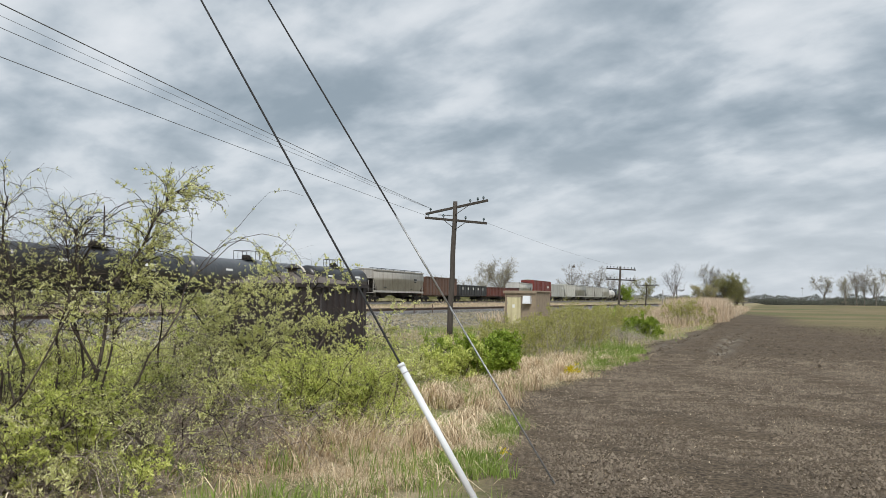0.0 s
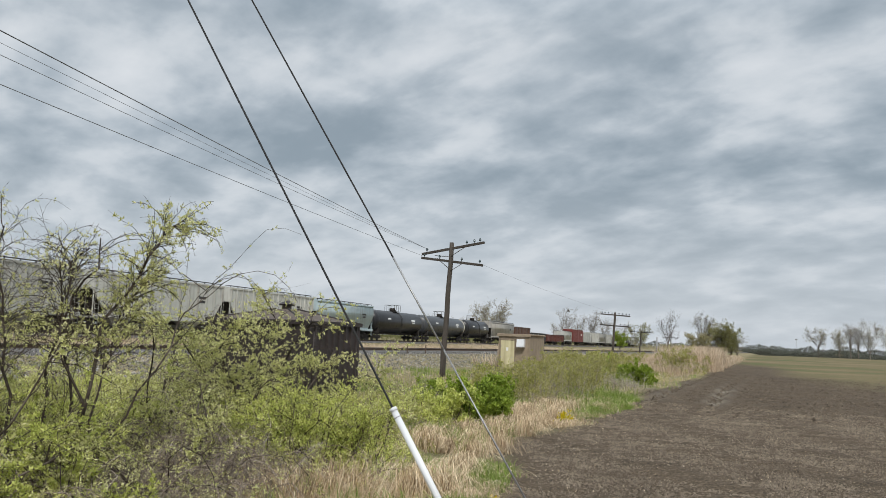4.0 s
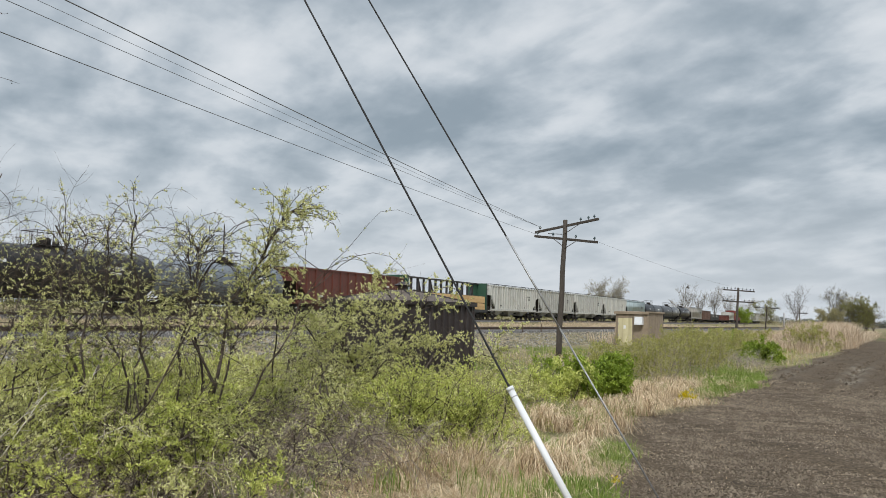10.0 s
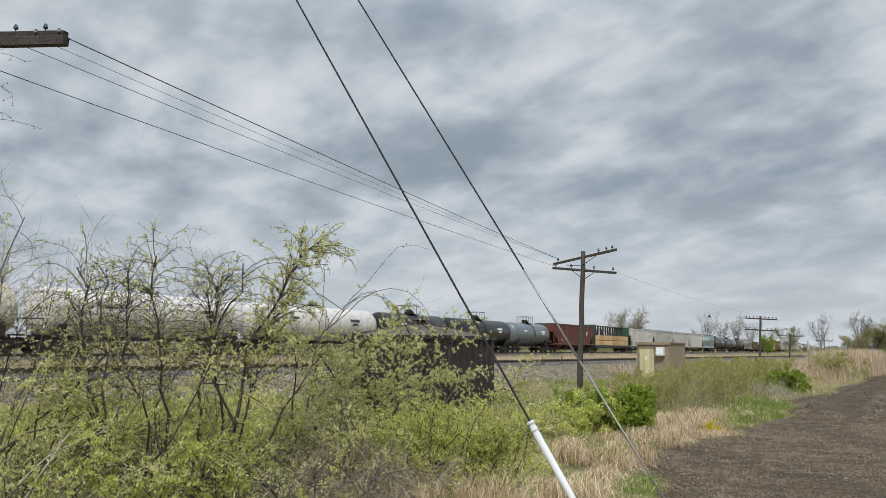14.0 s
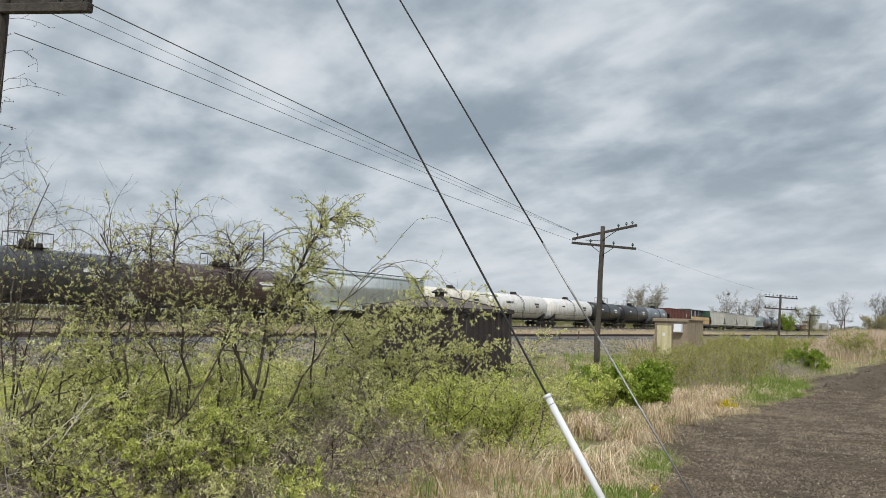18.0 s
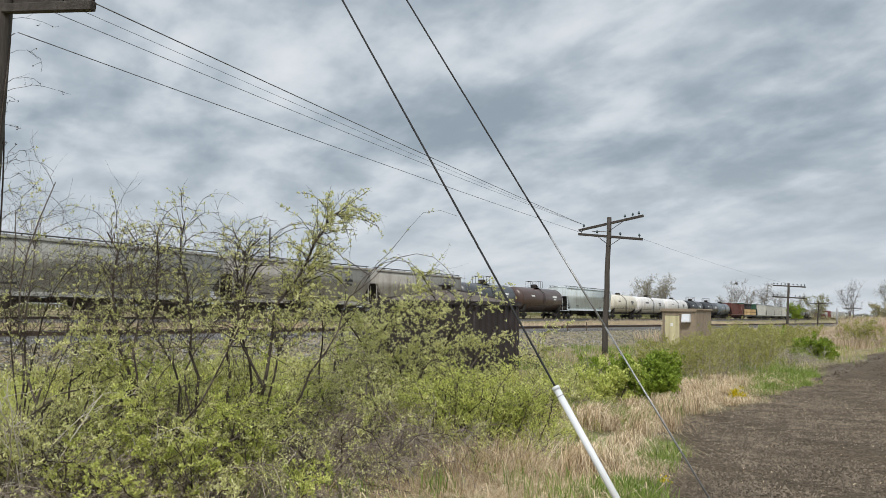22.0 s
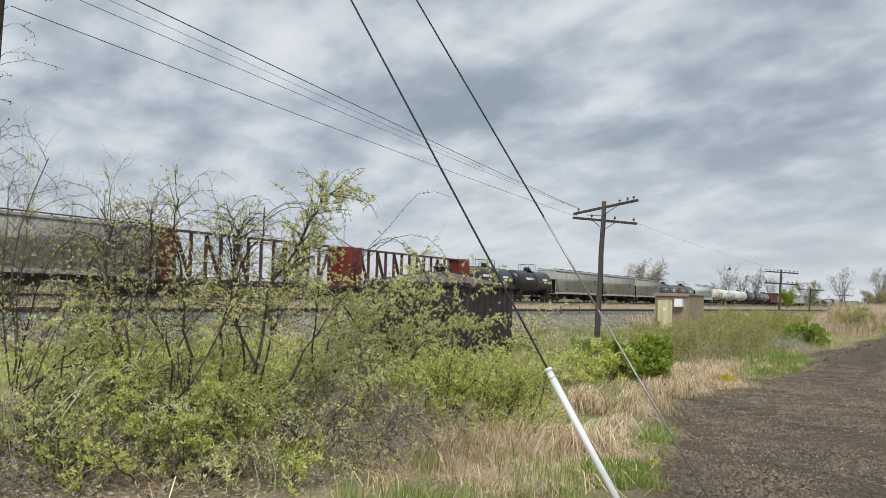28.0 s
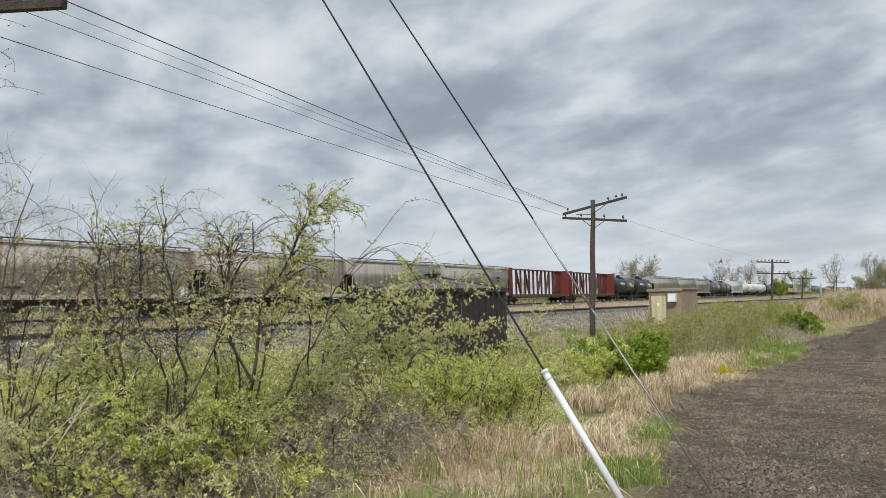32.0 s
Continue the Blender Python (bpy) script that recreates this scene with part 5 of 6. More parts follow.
# the shrubs that hang before the shed, lower towards the field
for i, (x, y, h, nl) in enumerate(((-7.3, 8.1, 2.4, 9000), (-6.92, 8.29, 2.4, 11000), (-6.88, 8.84, 2.45, 12000), (-6.68, 8.72, 2.05, 11000), (-6.8, 9.2, 1.6, 8000), (-6.32, 9.05, 1.3, 5000), (-6.05, 9.4, 0.95, 2600))):
    near_shrub(SPRING, x, y, h, 133 + i, nl, 4, 0.40, lift=-0.26, low=0.3, r0=0.009 + 0.004 * h, ll=0.030, lw=0.012, per1=17, per2=10, wander=0.2, side=(0.36, 0.15), rosette=True, twig=0.09, thick=0.3)
def limb_shrub(label, at, limbs, r0, shoots, length, lift, out, twigs, twig_len, leaves, seed, ll=0.030, lw=0.012, spread=0.6):
    """A shrub of crooked limbs laid through given heights, with shoots along their upper ends, twigs on these and rosettes of leaves."""
    global rng
    keep, rng = rng, np.random.default_rng(seed)
    root = thing("shrub", label, "shrub", pose(*at), group="thicket by the guyed pole")
    v, f, off, bs = [], [], 0, []

    def add(pts, ra, rb, sides):
        nonlocal off
        k = len(pts)
        rr = rng.uniform(0.75, 1.25, k)
        vv, ff = tubes(pts, ra * rr, rb * rr, sides)
        v.append(vv)
        f.append(ff + off)
        off += len(vv)

    for pts in limbs:
        pts = np.array(pts, float)
        u = np.linspace(0, len(pts) - 1, 12)
        a = np.stack([np.interp(u, np.arange(len(pts)), pts[:, k]) for k in range(3)], 1)
        a[1:-1] += np.cumsum(rng.normal(0, 0.045, (10, 3)), 0) * np.array([1, 1, 0.3])
        add(a[None], r0, r0 * 0.35, 6)
        p, q, _ = children(a[None], shoots, 0.45, spread, 0.35)
        bs.append(grow(p, q + np.array(out), length * rng.uniform(0.45, 1.25, shoots), 8, 0.14, lift))
    b = np.concatenate(bs)
    add(b, r0 * 0.24, r0 * 0.10, 4)
    p, q, _ = children(b, twigs, 0.15, 0.65, 0.1)
    c = grow(p, q, twig_len * rng.uniform(0.3, 1.3, len(p)), 3, 0.3, -0.1)
    add(c, r0 * 0.10, r0 * 0.06, 3)
    part("woody_stem", array_mesh("woody_stem", np.concatenate(v), np.concatenate(f), M["bark"], True), None, root)
    n = leaves // 5
    i = rng.integers(0, len(c), n)
    pos = np.repeat(c[i, 0] + (c[i, 2] - c[i, 0]) * rng.uniform(0.1, 1, n)[:, None], 5, 0)
    pos = pos + rng.normal(0, ll * 0.18, pos.shape)
    part("foliage", leaf_mesh("foliage", pos, rng.normal(0, 0.75, pos.shape) + np.array([0, 0, 0.7]), ll, lw, M["leaf_spring"]), None, root)
    rng = keep
    return root


# two crowns that stand above the rest: a dome of arching shoots, and a leafy bough that leans towards the field
G0 = float(land(-6.8, 5.4)) - .02
DOME = [((0.10 * k, 0.09 * k, 0), (0.24 * k - 0.25 + 0.14 * (k % 2), 0.21 * k - 0.20, 0.9), (0.25 * k - 0.40, 0.22 * k - 0.36 + 0.10 * (k % 2), 1.65 + 0.06 * (k % 3)), (0.28 * k - 0.50, 0.25 * k - 0.44 + 0.12 * (k % 2), 2.60 - 0.08 * abs(k - 1.8) - 0.08 * (k % 2))) for k in range(5)]
limb_shrub("twiggy shrub with a domed crown of tangled arching shoots", (-6.95, 5.15, G0), DOME, 0.0155, 62, 0.62, -0.55, (0, 0, 0.25), 9, 0.15, 9000, 241, 0.027, 0.0105, 1.0)
limb_shrub("budding shrub with one leafy bough arching over", (-6.42, 5.72, G0), (((0, 0, 0), (0.12, 0.1, 1.0), (0.22, 0.22, 1.9), (0.40, 0.40, 2.4), (0.62, 0.60, 2.72)), ((0.1, 0.0, 0), (0.25, 0.15, 1.0), (0.32, 0.3, 1.7), (0.42, 0.44, 2.15))), 0.018, 52, 0.48, -0.18, (0.22, 0.20, 0.30), 8, 0.13, 8000, 203, 0.030, 0.012, 0.8)
limb_shrub("long thin arching canes set with small buds", (-6.3, 5.9, G0), (((0, 0, 0), (0.2, 0.15, 1.0), (0.36, 0.34, 1.8), (0.5, 0.5, 2.25)), ((-0.3, -0.3, 0), (-0.3, -0.25, 1.2), (-0.2, -0.15, 2.1), (-0.1, 0.0, 2.55))), 0.016, 7, 1.1, -0.62, (0.55, 0.5, 0.5), 10, 0.05, 500, 435, 0.022, 0.011, 0.25)
limb_shrub("long thin arching canes set with small buds", (-7.1, 4.95, G0), (((0, 0, 0), (-0.1, -0.1, 1.2), (-0.15, -0.12, 2.2), (-0.2, -0.15, 2.5)),), 0.016, 7, 0.8, -0.5, (-0.4, -0.4, 0.2), 8, 0.05, 200, 436, 0.022, 0.011, 0.3)
# thin bare shrubs towards the tall pole
for i, (x, y, h) in enumerate(((-7.9, 4.3, 3.0), (-8.05, 4.12, 2.9), (-8.5, 4.5, 3.1), (-8.25, 4.0, 2.9), (-8.9, 4.3, 3.0))):
    near_shrub("slender grey shrub with a few opening buds", x, y, h, 470 + i, 1300, 3, 0.22, lift=-0.05, low=0.35, r0=0.015, base=0.2, per1=20, per2=10, wander=0.18, side=(0.34, 0.13), twig=0.10, thick=0.24, ll=0.026, lw=0.011, rosette=True)
for i, (x, y, h) in enumerate(((-7.0, 4.7, 1.5), (-6.6, 5.0, 1.4), (-6.3, 5.3, 1.3), (-7.4, 4.4, 1.5), (-6.75, 5.45, 1.5), (-7.65, 4.0, 1.4))):
    near_shrub("leafy shrub in soft yellow-green leaf", x, y, h, 510 + i, 4200, 4, 0.7, "leaf_spring" if i % 2 else "leaf_lime", lift=-0.1, low=0.25, r0=0.011, base=0.3, per1=13, per2=8, wander=0.24, side=(0.5, 0.2), ll=0.033, lw=0.0125, rosette=True, twig=0.09, thick=0.3)
for i, (x, y, h, pull) in enumerate(((-7.25, 3.95, 1.3, (0.3, 0.2, 0)), (-7.1, 4.05, 1.1, (0.5, 0.3, 0)), (-7.35, 3.75, 1.4, (0.1, 0.1, 0)))):
    near_shrub("bleached dead canes leaning among the brambles", x, y, h, 560 + i, 0, 5, 0.6, wood="cane", lift=-0.1, low=0.3, r0=0.009, base=0.3, per1=5, per2=2, wander=0.12, side=(0.3, 0.1), straight=pull, thick=0.5, twig=0.3)
for i, (x, y, h) in enumerate(((-5.95, 5.2, 1.3), (-5.75, 5.6, 1.4), (-6.2, 4.9, 1.3), (-5.65, 6.1, 1.5), (-5.6, 6.6, 1.5), (-5.9, 6.5, 1.5), (-6.1, 7.3, 1.9), (-6.3, 7.0, 1.9), (-5.9, 7.5, 1.8))):
    near_shrub("arching brown bramble hoops over dead stems", x, y, h, 570 + i, 1700, 9, 0.55, wood="bark" if i % 2 else "twig_brown", lift=-0.6, low=0.2, r0=0.0065, base=0.45, per1=9, per2=6, wander=0.24, side=(0.25, 0.1), thick=0.45, twig=0.2, ll=0.030, lw=0.012)
# low leafy growth at the foot and behind
for i, (x, y, h) in enumerate(((-7.21, 3.9, 0.8), (-7.0, 4.07, 0.9), (-6.78, 4.3, 0.8), (-6.8, 4.58, 1.0), (-6.39, 4.64, 0.7), (-6.38, 4.99, 1.0), (-6.04, 5.09, 0.7), (-5.99, 5.45, 0.85), (-5.64, 5.53, 0.45), (-7.3, 6.2, 1.1), (-7.9, 5.6, 1.1), (-7.0, 7.3, 1.1), (-8.4, 6.6, 1.2), (-7.7, 7.6, 1.3), (-8.1, 8.0, 1.2), (-8.0, 4.6, 1.1), (-7.2, 5.5, 1.1), (-8.8, 5.4, 1.2))):
    near_shrub("low yellow-green bush in fresh leaf", x, y, h, 210 + i, 2500, 7, 0.6, "leaf_lime" if i % 3 else "leaf_spring", per1=8, per2=6, lift=0.0, r0=0.009, base=0.42, low=0.1, ll=0.036, lw=0.0135, rosette=True, twig=0.12)
for i, (x, y, h) in enumerate(((-5.2, 8.2, 1.1), (-5.75, 7.9, 1.0), (-5.0, 8.7, 0.95), (-5.5, 8.05, 1.0))):
    near_shrub("upright yellow-green bush in fresh leaf", x, y, h, 44 + i, 10000, 14, 0.20, "leaf_lime", per1=8, per2=6, lift=0.05, r0=0.010, base=0.28, low=0.05, ll=0.032, lw=0.013)
for i, (x, y, h) in enumerate(((-7.0, 3.87, 0.9), (-6.72, 4.15, 0.9), (-6.61, 4.51, 0.8), (-6.31, 4.75, 0.8), (-6.15, 5.12, 0.8), (-5.81, 5.35, 0.8), (-5.67, 5.64, 0.8), (-5.69, 6.04, 0.9), (-5.73, 6.42, 1.0), (-5.75, 6.8, 1.1), (-5.81, 7.26, 1.1), (-5.4, 7.18, 0.8), (-6.22, 6.78, 1.1), (-6.25, 7.29, 1.2), (-5.45, 6.7, 0.9), (-7.5, 3.5, 1.2), (-7.3, 4.3, 1.0), (-6.95, 4.9, 1.0), (-5.25, 6.3, 0.5), (-6.0, 6.3, 1.2), (-5.95, 6.95, 1.3), (-5.6, 7.0, 1.2), (-5.9, 5.0, 0.5), (-6.4, 4.5, 0.5), (-5.55, 5.45, 0.5), (-5.3, 5.75, 0.45), (-6.85, 4.0, 0.6), (-6.1, 4.85, 0.5))):
    near_shrub("leafless brambles tangled near the ground", x, y, h, 248 + i, 500, 15, 0.7, wood="twig_pale" if i % 3 == 0 else "twig_brown", per1=8, per2=5, lift=-0.42, r0=0.0085, base=0.5, wander=0.3, ll=0.026, lw=0.011)


def build_vine(x, y, seed):
    """A bare vine: stems close along the pole, shoots that stand off and droop."""
    global rng
    keep, rng = rng, np.random.default_rng(seed)
    root = thing("vine", "bare climbing vine with drooping shoots on the tall pole", "vine", pose(x, y, 0))
    z = np.linspace(0, 5.5, 14)
    stems = []
    for k in range(4):
        a = 0.6 + k * 1.1 + 0.5 * np.sin(z * 1.3 + k)
        stems.append(np.stack([0.145 * np.cos(a), 0.145 * np.sin(a), z], 1))
    stems = np.array(stems)
    p, q, _ = children(stems, 6, 0.4, 0.35, 0.0)
    q = q * np.array([1, 1, 0.3]) + np.array([0.55, 0.38, 0.25])
    b = grow(p, q, rng.uniform(0.3, 0.95, len(p)), 7, 0.25, -0.30)
    p, q, _ = children(b, 3, 0.3, 0.6, 0.0)
    c = grow(p, q, rng.uniform(0.06, 0.2, len(p)), 3, 0.3, -0.1)
    v, f, off = [], [], 0
    for pts, ra, rb in ((stems, 0.014, 0.008), (b, 0.0036, 0.0022), (c, 0.0024, 0.0016)):
        n = len(pts)
        vv, ff = tubes(pts, np.full(n, ra), np.full(n, rb), 4)
        v.append(vv)
        f.append(ff + off)
        off += len(vv)
    part("woody_stem", array_mesh("woody_stem", np.concatenate(v), np.concatenate(f), M["bark"], True), None, root)
    tips = np.concatenate([c[:, -1], b[:, -1]])
    part("bud", leaf_mesh("bud", tips, rng.normal(0, 1, tips.shape), 0.030, 0.018, M["bark"]), None, root)
    rng = keep
    return root


build_vine(-10.77, 5.14, 57)

# the strip towards the hut
for i, (x, y, h) in enumerate(((-6.6, 12.0, 0.5), (-6.0, 13.2, 0.45), (-5.7, 11.6, 0.4), (-7.2, 13.6, 0.55), (-6.9, 16.9, 0.6), (-6.2, 17.6, 0.45), (-7.4, 12.4, 0.6), (-8.3, 14.0, 0.7), (-6.4, 19.4, 0.5), (-8.8, 16.5, 0.7), (-9.6, 19.0, 0.7))):
    near_shrub("dead brown weed stalks among the grass", x, y, h, 600 + i, 260, 20, 0.45, "leaf_olive", "twig_brown", per1=6, per2=3, lift=0.0, r0=0.005, base=0.5, low=0.2, ll=0.035, lw=0.014)
for i, (x, y, h) in enumerate(((-6.2, 11.2, 0.4), (-6.8, 12.4, 0.45), (-5.8, 12.9, 0.35), (-7.4, 11.6, 0.5), (-5.3, 11.4, 0.3), (-6.6, 17.6, 0.4), (-7.6, 18.6, 0.5), (-5.2, 9.7, 0.35))):
    near_shrub("low straggling green weeds among dead grass", x, y, h, 290 + i, 1500, 16, 0.6, "leaf_spring" if i % 2 else "leaf_olive", "twig_pale", per1=5, per2=4, lift=0.0, r0=0.006, base=0.5, low=0.1, ll=0.04, lw=0.016)
near_shrub("round bright green bush in full leaf", -6.2, 15.65, 1.0, 58, 24000, 16, 0.45, "leaf_green", per1=8, per2=6, lift=0.0, r0=0.012, base=0.40, ll=0.060, lw=0.030, low=0.05)
near_shrub("low light green bush in fresh leaf", -6.75, 14.9, 0.8, 59, 8000, 14, 0.5, "leaf_lime", per1=7, per2=6, lift=-0.05, r0=0.010, base=0.5, ll=0.06, lw=0.03, low=0.05)
near_shrub("low light green bush in fresh leaf", -7.7, 14.4, 0.7, 60, 6000, 14, 0.55, "leaf_spring", per1=7, per2=6, r0=0.010, base=0.5, low=0.05, ll=0.06, lw=0.03)
near_shrub("low light green bush in fresh leaf", -10.3, 23.0, 0.6, 61, 6000, 14, 0.7, "leaf_green", per1=7, per2=6, r0=0.010, base=0.6, low=0.05, ll=0.06, lw=0.03)
near_shrub("round bright green bush in full leaf", -7.5, 36.6, 0.95, 65, 12000, 14, 0.5, "leaf_green", per1=7, per2=6, r0=0.014, base=0.45, ll=0.075, lw=0.04, low=0.05)
near_shrub("slender olive shrub at the field edge", -7.6, 52.5, 1.9, 66, 3000, 18, 0.25, "leaf_olive", "twig_pale", per1=8, per2=5, r0=0.012, base=0.6, ll=0.11, lw=0.05, low=0.1)
for i, (x, y, h) in enumerate(((-6.5, 30.5, 0.9), (-6.9, 31.8, 0.9), (-8.6, 19.0, 0.7))):
    near_shrub("leafless grey brambles tangled near the ground", x, y, h, 270 + i, 300, 24, 0.6, wood="twig_pale", per1=8, per2=5, lift=-0.25, r0=0.010, base=0.8)
near_shrub("round bright green bush in full leaf", -11.6, 47.0, 1.15, 62, 9000, 14, 0.6, "leaf_green", per1=7, per2=6, r0=0.014, base=0.7, ll=0.13, lw=0.07, low=0.05)
near_shrub("round bright green bush in full leaf", -15.4, 64.0, 1.15, 63, 8000, 14, 0.6, "leaf_green", per1=7, per2=6, r0=0.014, base=0.7, ll=0.15, lw=0.08, low=0.05)
OLIVE = [(-6.7, 21.6, 0.85), (-7.6, 20.8, 0.8), (-7.3, 23.0, 1.0), (-6.9, 25.5, 1.05), (-8.2, 26.5, 1.05), (-7.9, 30.0, 1.1), (-9.4, 30.5, 1.05), (-9.0, 34.5, 1.1), (-10.4, 36.0, 1.05), (-8.4, 33.0, 1.0), (-11.8, 41.0, 1.1), (-10.2, 41.5, 1.1), (-12.6, 46.0, 0.9), (-9.6, 45.0, 1.0), (-11.0, 55.0, 1.2), (-8.6, 22.0, 0.8), (-9.8, 26.0, 0.8), (-11.4, 34.0, 0.8), (-12.2, 39.0, 0.7)]
for i, (x, y, h) in enumerate(OLIVE):
    h = h * (1.25 if x > -10.5 else 1.0)
    near_shrub("fine-twigged olive shrub just coming into leaf", x, y, h, 64 + i, 4600 if i % 4 else 1500, 22, 0.26, "leaf_olive", "twig_brown" if i % 3 else "twig_pale", 9, 5, 0.06, 0.007, None, 0.75, 0.04 + y * .0006, 0.014 + y * .0003, 0.12, 0.1, (0.34, 0.16))


# ---- grasses, clods, stones ----
def scatter(n, x0, x1, y0, y1, keep):
    x, y = rng.uniform(x0, x1, n), rng.uniform(y0, y1, n)
    k = keep(x, y) > rng.uniform(0, 1, n)
    x, y = x[k], y[k]
    return np.stack([x, y, land(x, y) - 0.01], 1)


def stuff(name, me, label, category):
    return tagged(new(name, me), label, category, kind="stuff")


def tufts(pts, per, r):
    p = np.repeat(pts, per, 0)
    p[:, :2] += rng.normal(0, r, (len(p), 2))
    p[:, 2] = land(p[:, 0], p[:, 1]) - 0.01
    return p


def edge_off(x, y):
    return np.interp(y, EDGE_Y, EDGE_X) - x


strip = lambda x, y: (1 - soil(x, y)) * (1 - 0.85 * ((0.82 * x + 0.57 * y < -1.1) & (y < 7.5))) * np.clip(1.15 - edge_off(x, y) * 0.16, 0.15, 1) * np.clip(0.65 + 0.5 * waves(x, y, 1.6, 31), 0, 1)
tuft_at = scatter(460, -7.5, -1.2, 3.5, 24, strip)
per = 40
p_tuft = tufts(tuft_at, per, 0.08)
az_tuft = np.repeat(rng.normal(-0.3, 1.3, len(tuft_at)), per) + rng.normal(0, 0.6, len(p_tuft))
stuff("dry_grass", drape_mesh("dry_grass", p_tuft, 0.34, 0.15, 0.008, az_tuft, M["straw"]), "matted clumps of tan dead grass along the field edge", "grass")
mound = np.concatenate([scatter(34, -6.9, -5.2, 15.6, 20.0, lambda x, y: 1 - soil(x, y)), scatter(15, -5.6, -4.4, 11, 14.5, lambda x, y: 1 - soil(x, y)), scatter(6, -4.6, -3.6, 7.5, 10.5, lambda x, y: 1 - soil(x, y))])
p_mound = tufts(mound, 200, 0.09)
grown = np.repeat(rng.uniform(0.55, 1.35, len(mound)), 200)
stuff("dry_grass", drape_mesh("dry_grass", p_mound, 0.42 * grown, 0.30 * grown, 0.0085, rng.uniform(-2.6, 2.0, len(p_mound)), M["straw"]), "mounds of bleached dead grass spilling over the field edge", "grass")
stuff("dry_grass", blade_mesh("dry_grass", scatter(14000, -9, -1.2, 3, 26, strip), 0.22, 0.008, 2.0, M["straw"], 1.2), "flattened tan dead grass blades", "grass")
thick_at = np.concatenate([scatter(16, -9.0, -5.9, 4.6, 9.0, lambda x, y: 0.9 * (1 - soil(x, y))), scatter(60, -5.9, -4.5, 6.6, 8.4, lambda x, y: 0.9 * (1 - soil(x, y)))])
stuff("dry_grass", blade_mesh("dry_grass", tufts(thick_at, 30, 0.14), 0.45, 0.006, 0.9, M["straw"], 0.8), "dead grass stalks standing in the thicket", "grass")
behind = scatter(3600, -19.6, -7.6, 2.5, 19, lambda x, y: np.clip(0.7 + 0.6 * waves(x, y, 0.7, 43), 0.05, 1) * (x * 0.57 - y * 0.82 < 0))
stuff("green_grass", blade_mesh("green_grass", tufts(behind[::2], 18, 0.16), 0.34, 0.011, 0.6, M["leaf_lime"], 0.5), "fresh green grass behind the thicket", "grass")
stuff("green_grass", blade_mesh("green_grass", tufts(behind[1::2], 18, 0.16), 0.34, 0.011, 0.6, M["leaf_olive"], 0.5), "olive-green grass between the thicket and the track bank", "grass")
litter = scatter(9000, -8.5, -4.9, 3.4, 8.2, lambda x, y: 0.9 * (0.82 * x + 0.57 * y < -0.9))
litter[:, 2] += 0.03
stuff("leaf_litter", leaf_mesh("leaf_litter", litter, rng.normal(0, 1, litter.shape) * np.array([1, 1, 0.35]), 0.05, 0.022, M["twig_brown"]), "brown leaf litter and broken twigs under the thicket", "leaf litter")
near_mats = np.concatenate([scatter(70, -5.4, -3.4, 6.2, 8.6, lambda x, y: 1 - soil(x, y)), scatter(24, -5.0, -3.2, 8.6, 10.5, lambda x, y: 1 - soil(x, y)), scatter(14, -5.9, -4.8, 5.4, 6.6, lambda x, y: 0.0 * x + 0.7)])
p_mat = tufts(near_mats, 90, 0.09)
stuff("dry_grass", drape_mesh("dry_grass", p_mat, 0.40, 0.12, 0.0052, np.repeat(rng.normal(-0.6, 1.6, len(near_mats)), 90) + rng.normal(0, 0.8, len(p_mat)), M["straw"]), "bleached dead grass lying in swaths by the guy guard", "grass")
stuff("green_grass", blade_mesh("green_grass", tufts(scatter(1700, -9, -1.6, 4, 28, lambda x, y: (1 - soil(x, y)) * np.clip(0.15 + waves(x, y, 0.9, 33) * 1.3, 0, 1)), 26, 0.10), 0.26, 0.007, 0.5, M["grass"], 0.4), "fresh green grass tufts in the strip", "grass")
mids = lambda x, y: (1 - soil(x, y)) * np.clip((x + 18.5) / 4, 0, 1) * np.clip((y - 19) / 6, 0, 1) * np.clip(0.7 + 0.5 * waves(x, y, 0.7, 35), 0.1, 1)
weed_at = tufts(scatter(1500, -19.8, -4.5, 14, 62, mids), 12, 0.16)
stuff("dry_grass", drape_mesh("dry_grass", weed_at[::2], 0.30, 0.20, 0.011, rng.uniform(-3.1, 3.1, len(weed_at[::2])), M["straw"]), "tan dead weeds among the shrubs", "grass")
stuff("green_grass", blade_mesh("green_grass", weed_at[1::2], 0.34, 0.012, 0.8, M["leaf_olive"], 0.6), "olive weeds among the shrubs", "grass")
stuff("green_grass", blade_mesh("green_grass", tufts(scatter(2400, -19.8, -4.8, 10, 66, lambda x, y: (1 - soil(x, y)) * np.clip(0.05 + waves(x, y, 0.6, 36), 0, 1)), 14, 0.18), 0.28, 0.014, 0.5, M["grass"], 0.4), "green grass between the shrubs", "grass")
verge = np.concatenate([scatter(380, -5.9, -4.4, 19, 27, lambda x, y: (1 - soil(x, y))), scatter(200, -3.6, -2.2, 7.0, 8.6, lambda x, y: (1 - soil(x, y)) * np.exp(-((x + 2.9) ** 2 + (y - 7.6) ** 2) / .3)), scatter(400, -5.2, -3.2, 8.4, 10.6, lambda x, y: np.exp(-((x + 4.2) ** 2 + (y - 9.3) ** 2) / .25) + np.exp(-((x + 3.85) ** 2 + (y - 10.1) ** 2) / .08)), scatter(420, -8, -4.5, 8, 15, lambda x, y: 0.8 * (1 - soil(x, y)) * (waves(x, y, 0.8, 39) > 0.1)), scatter(240, -4.2, -3.0, 8.6, 11, lambda x, y: 0.7 * (1 - soil(x, y)))])
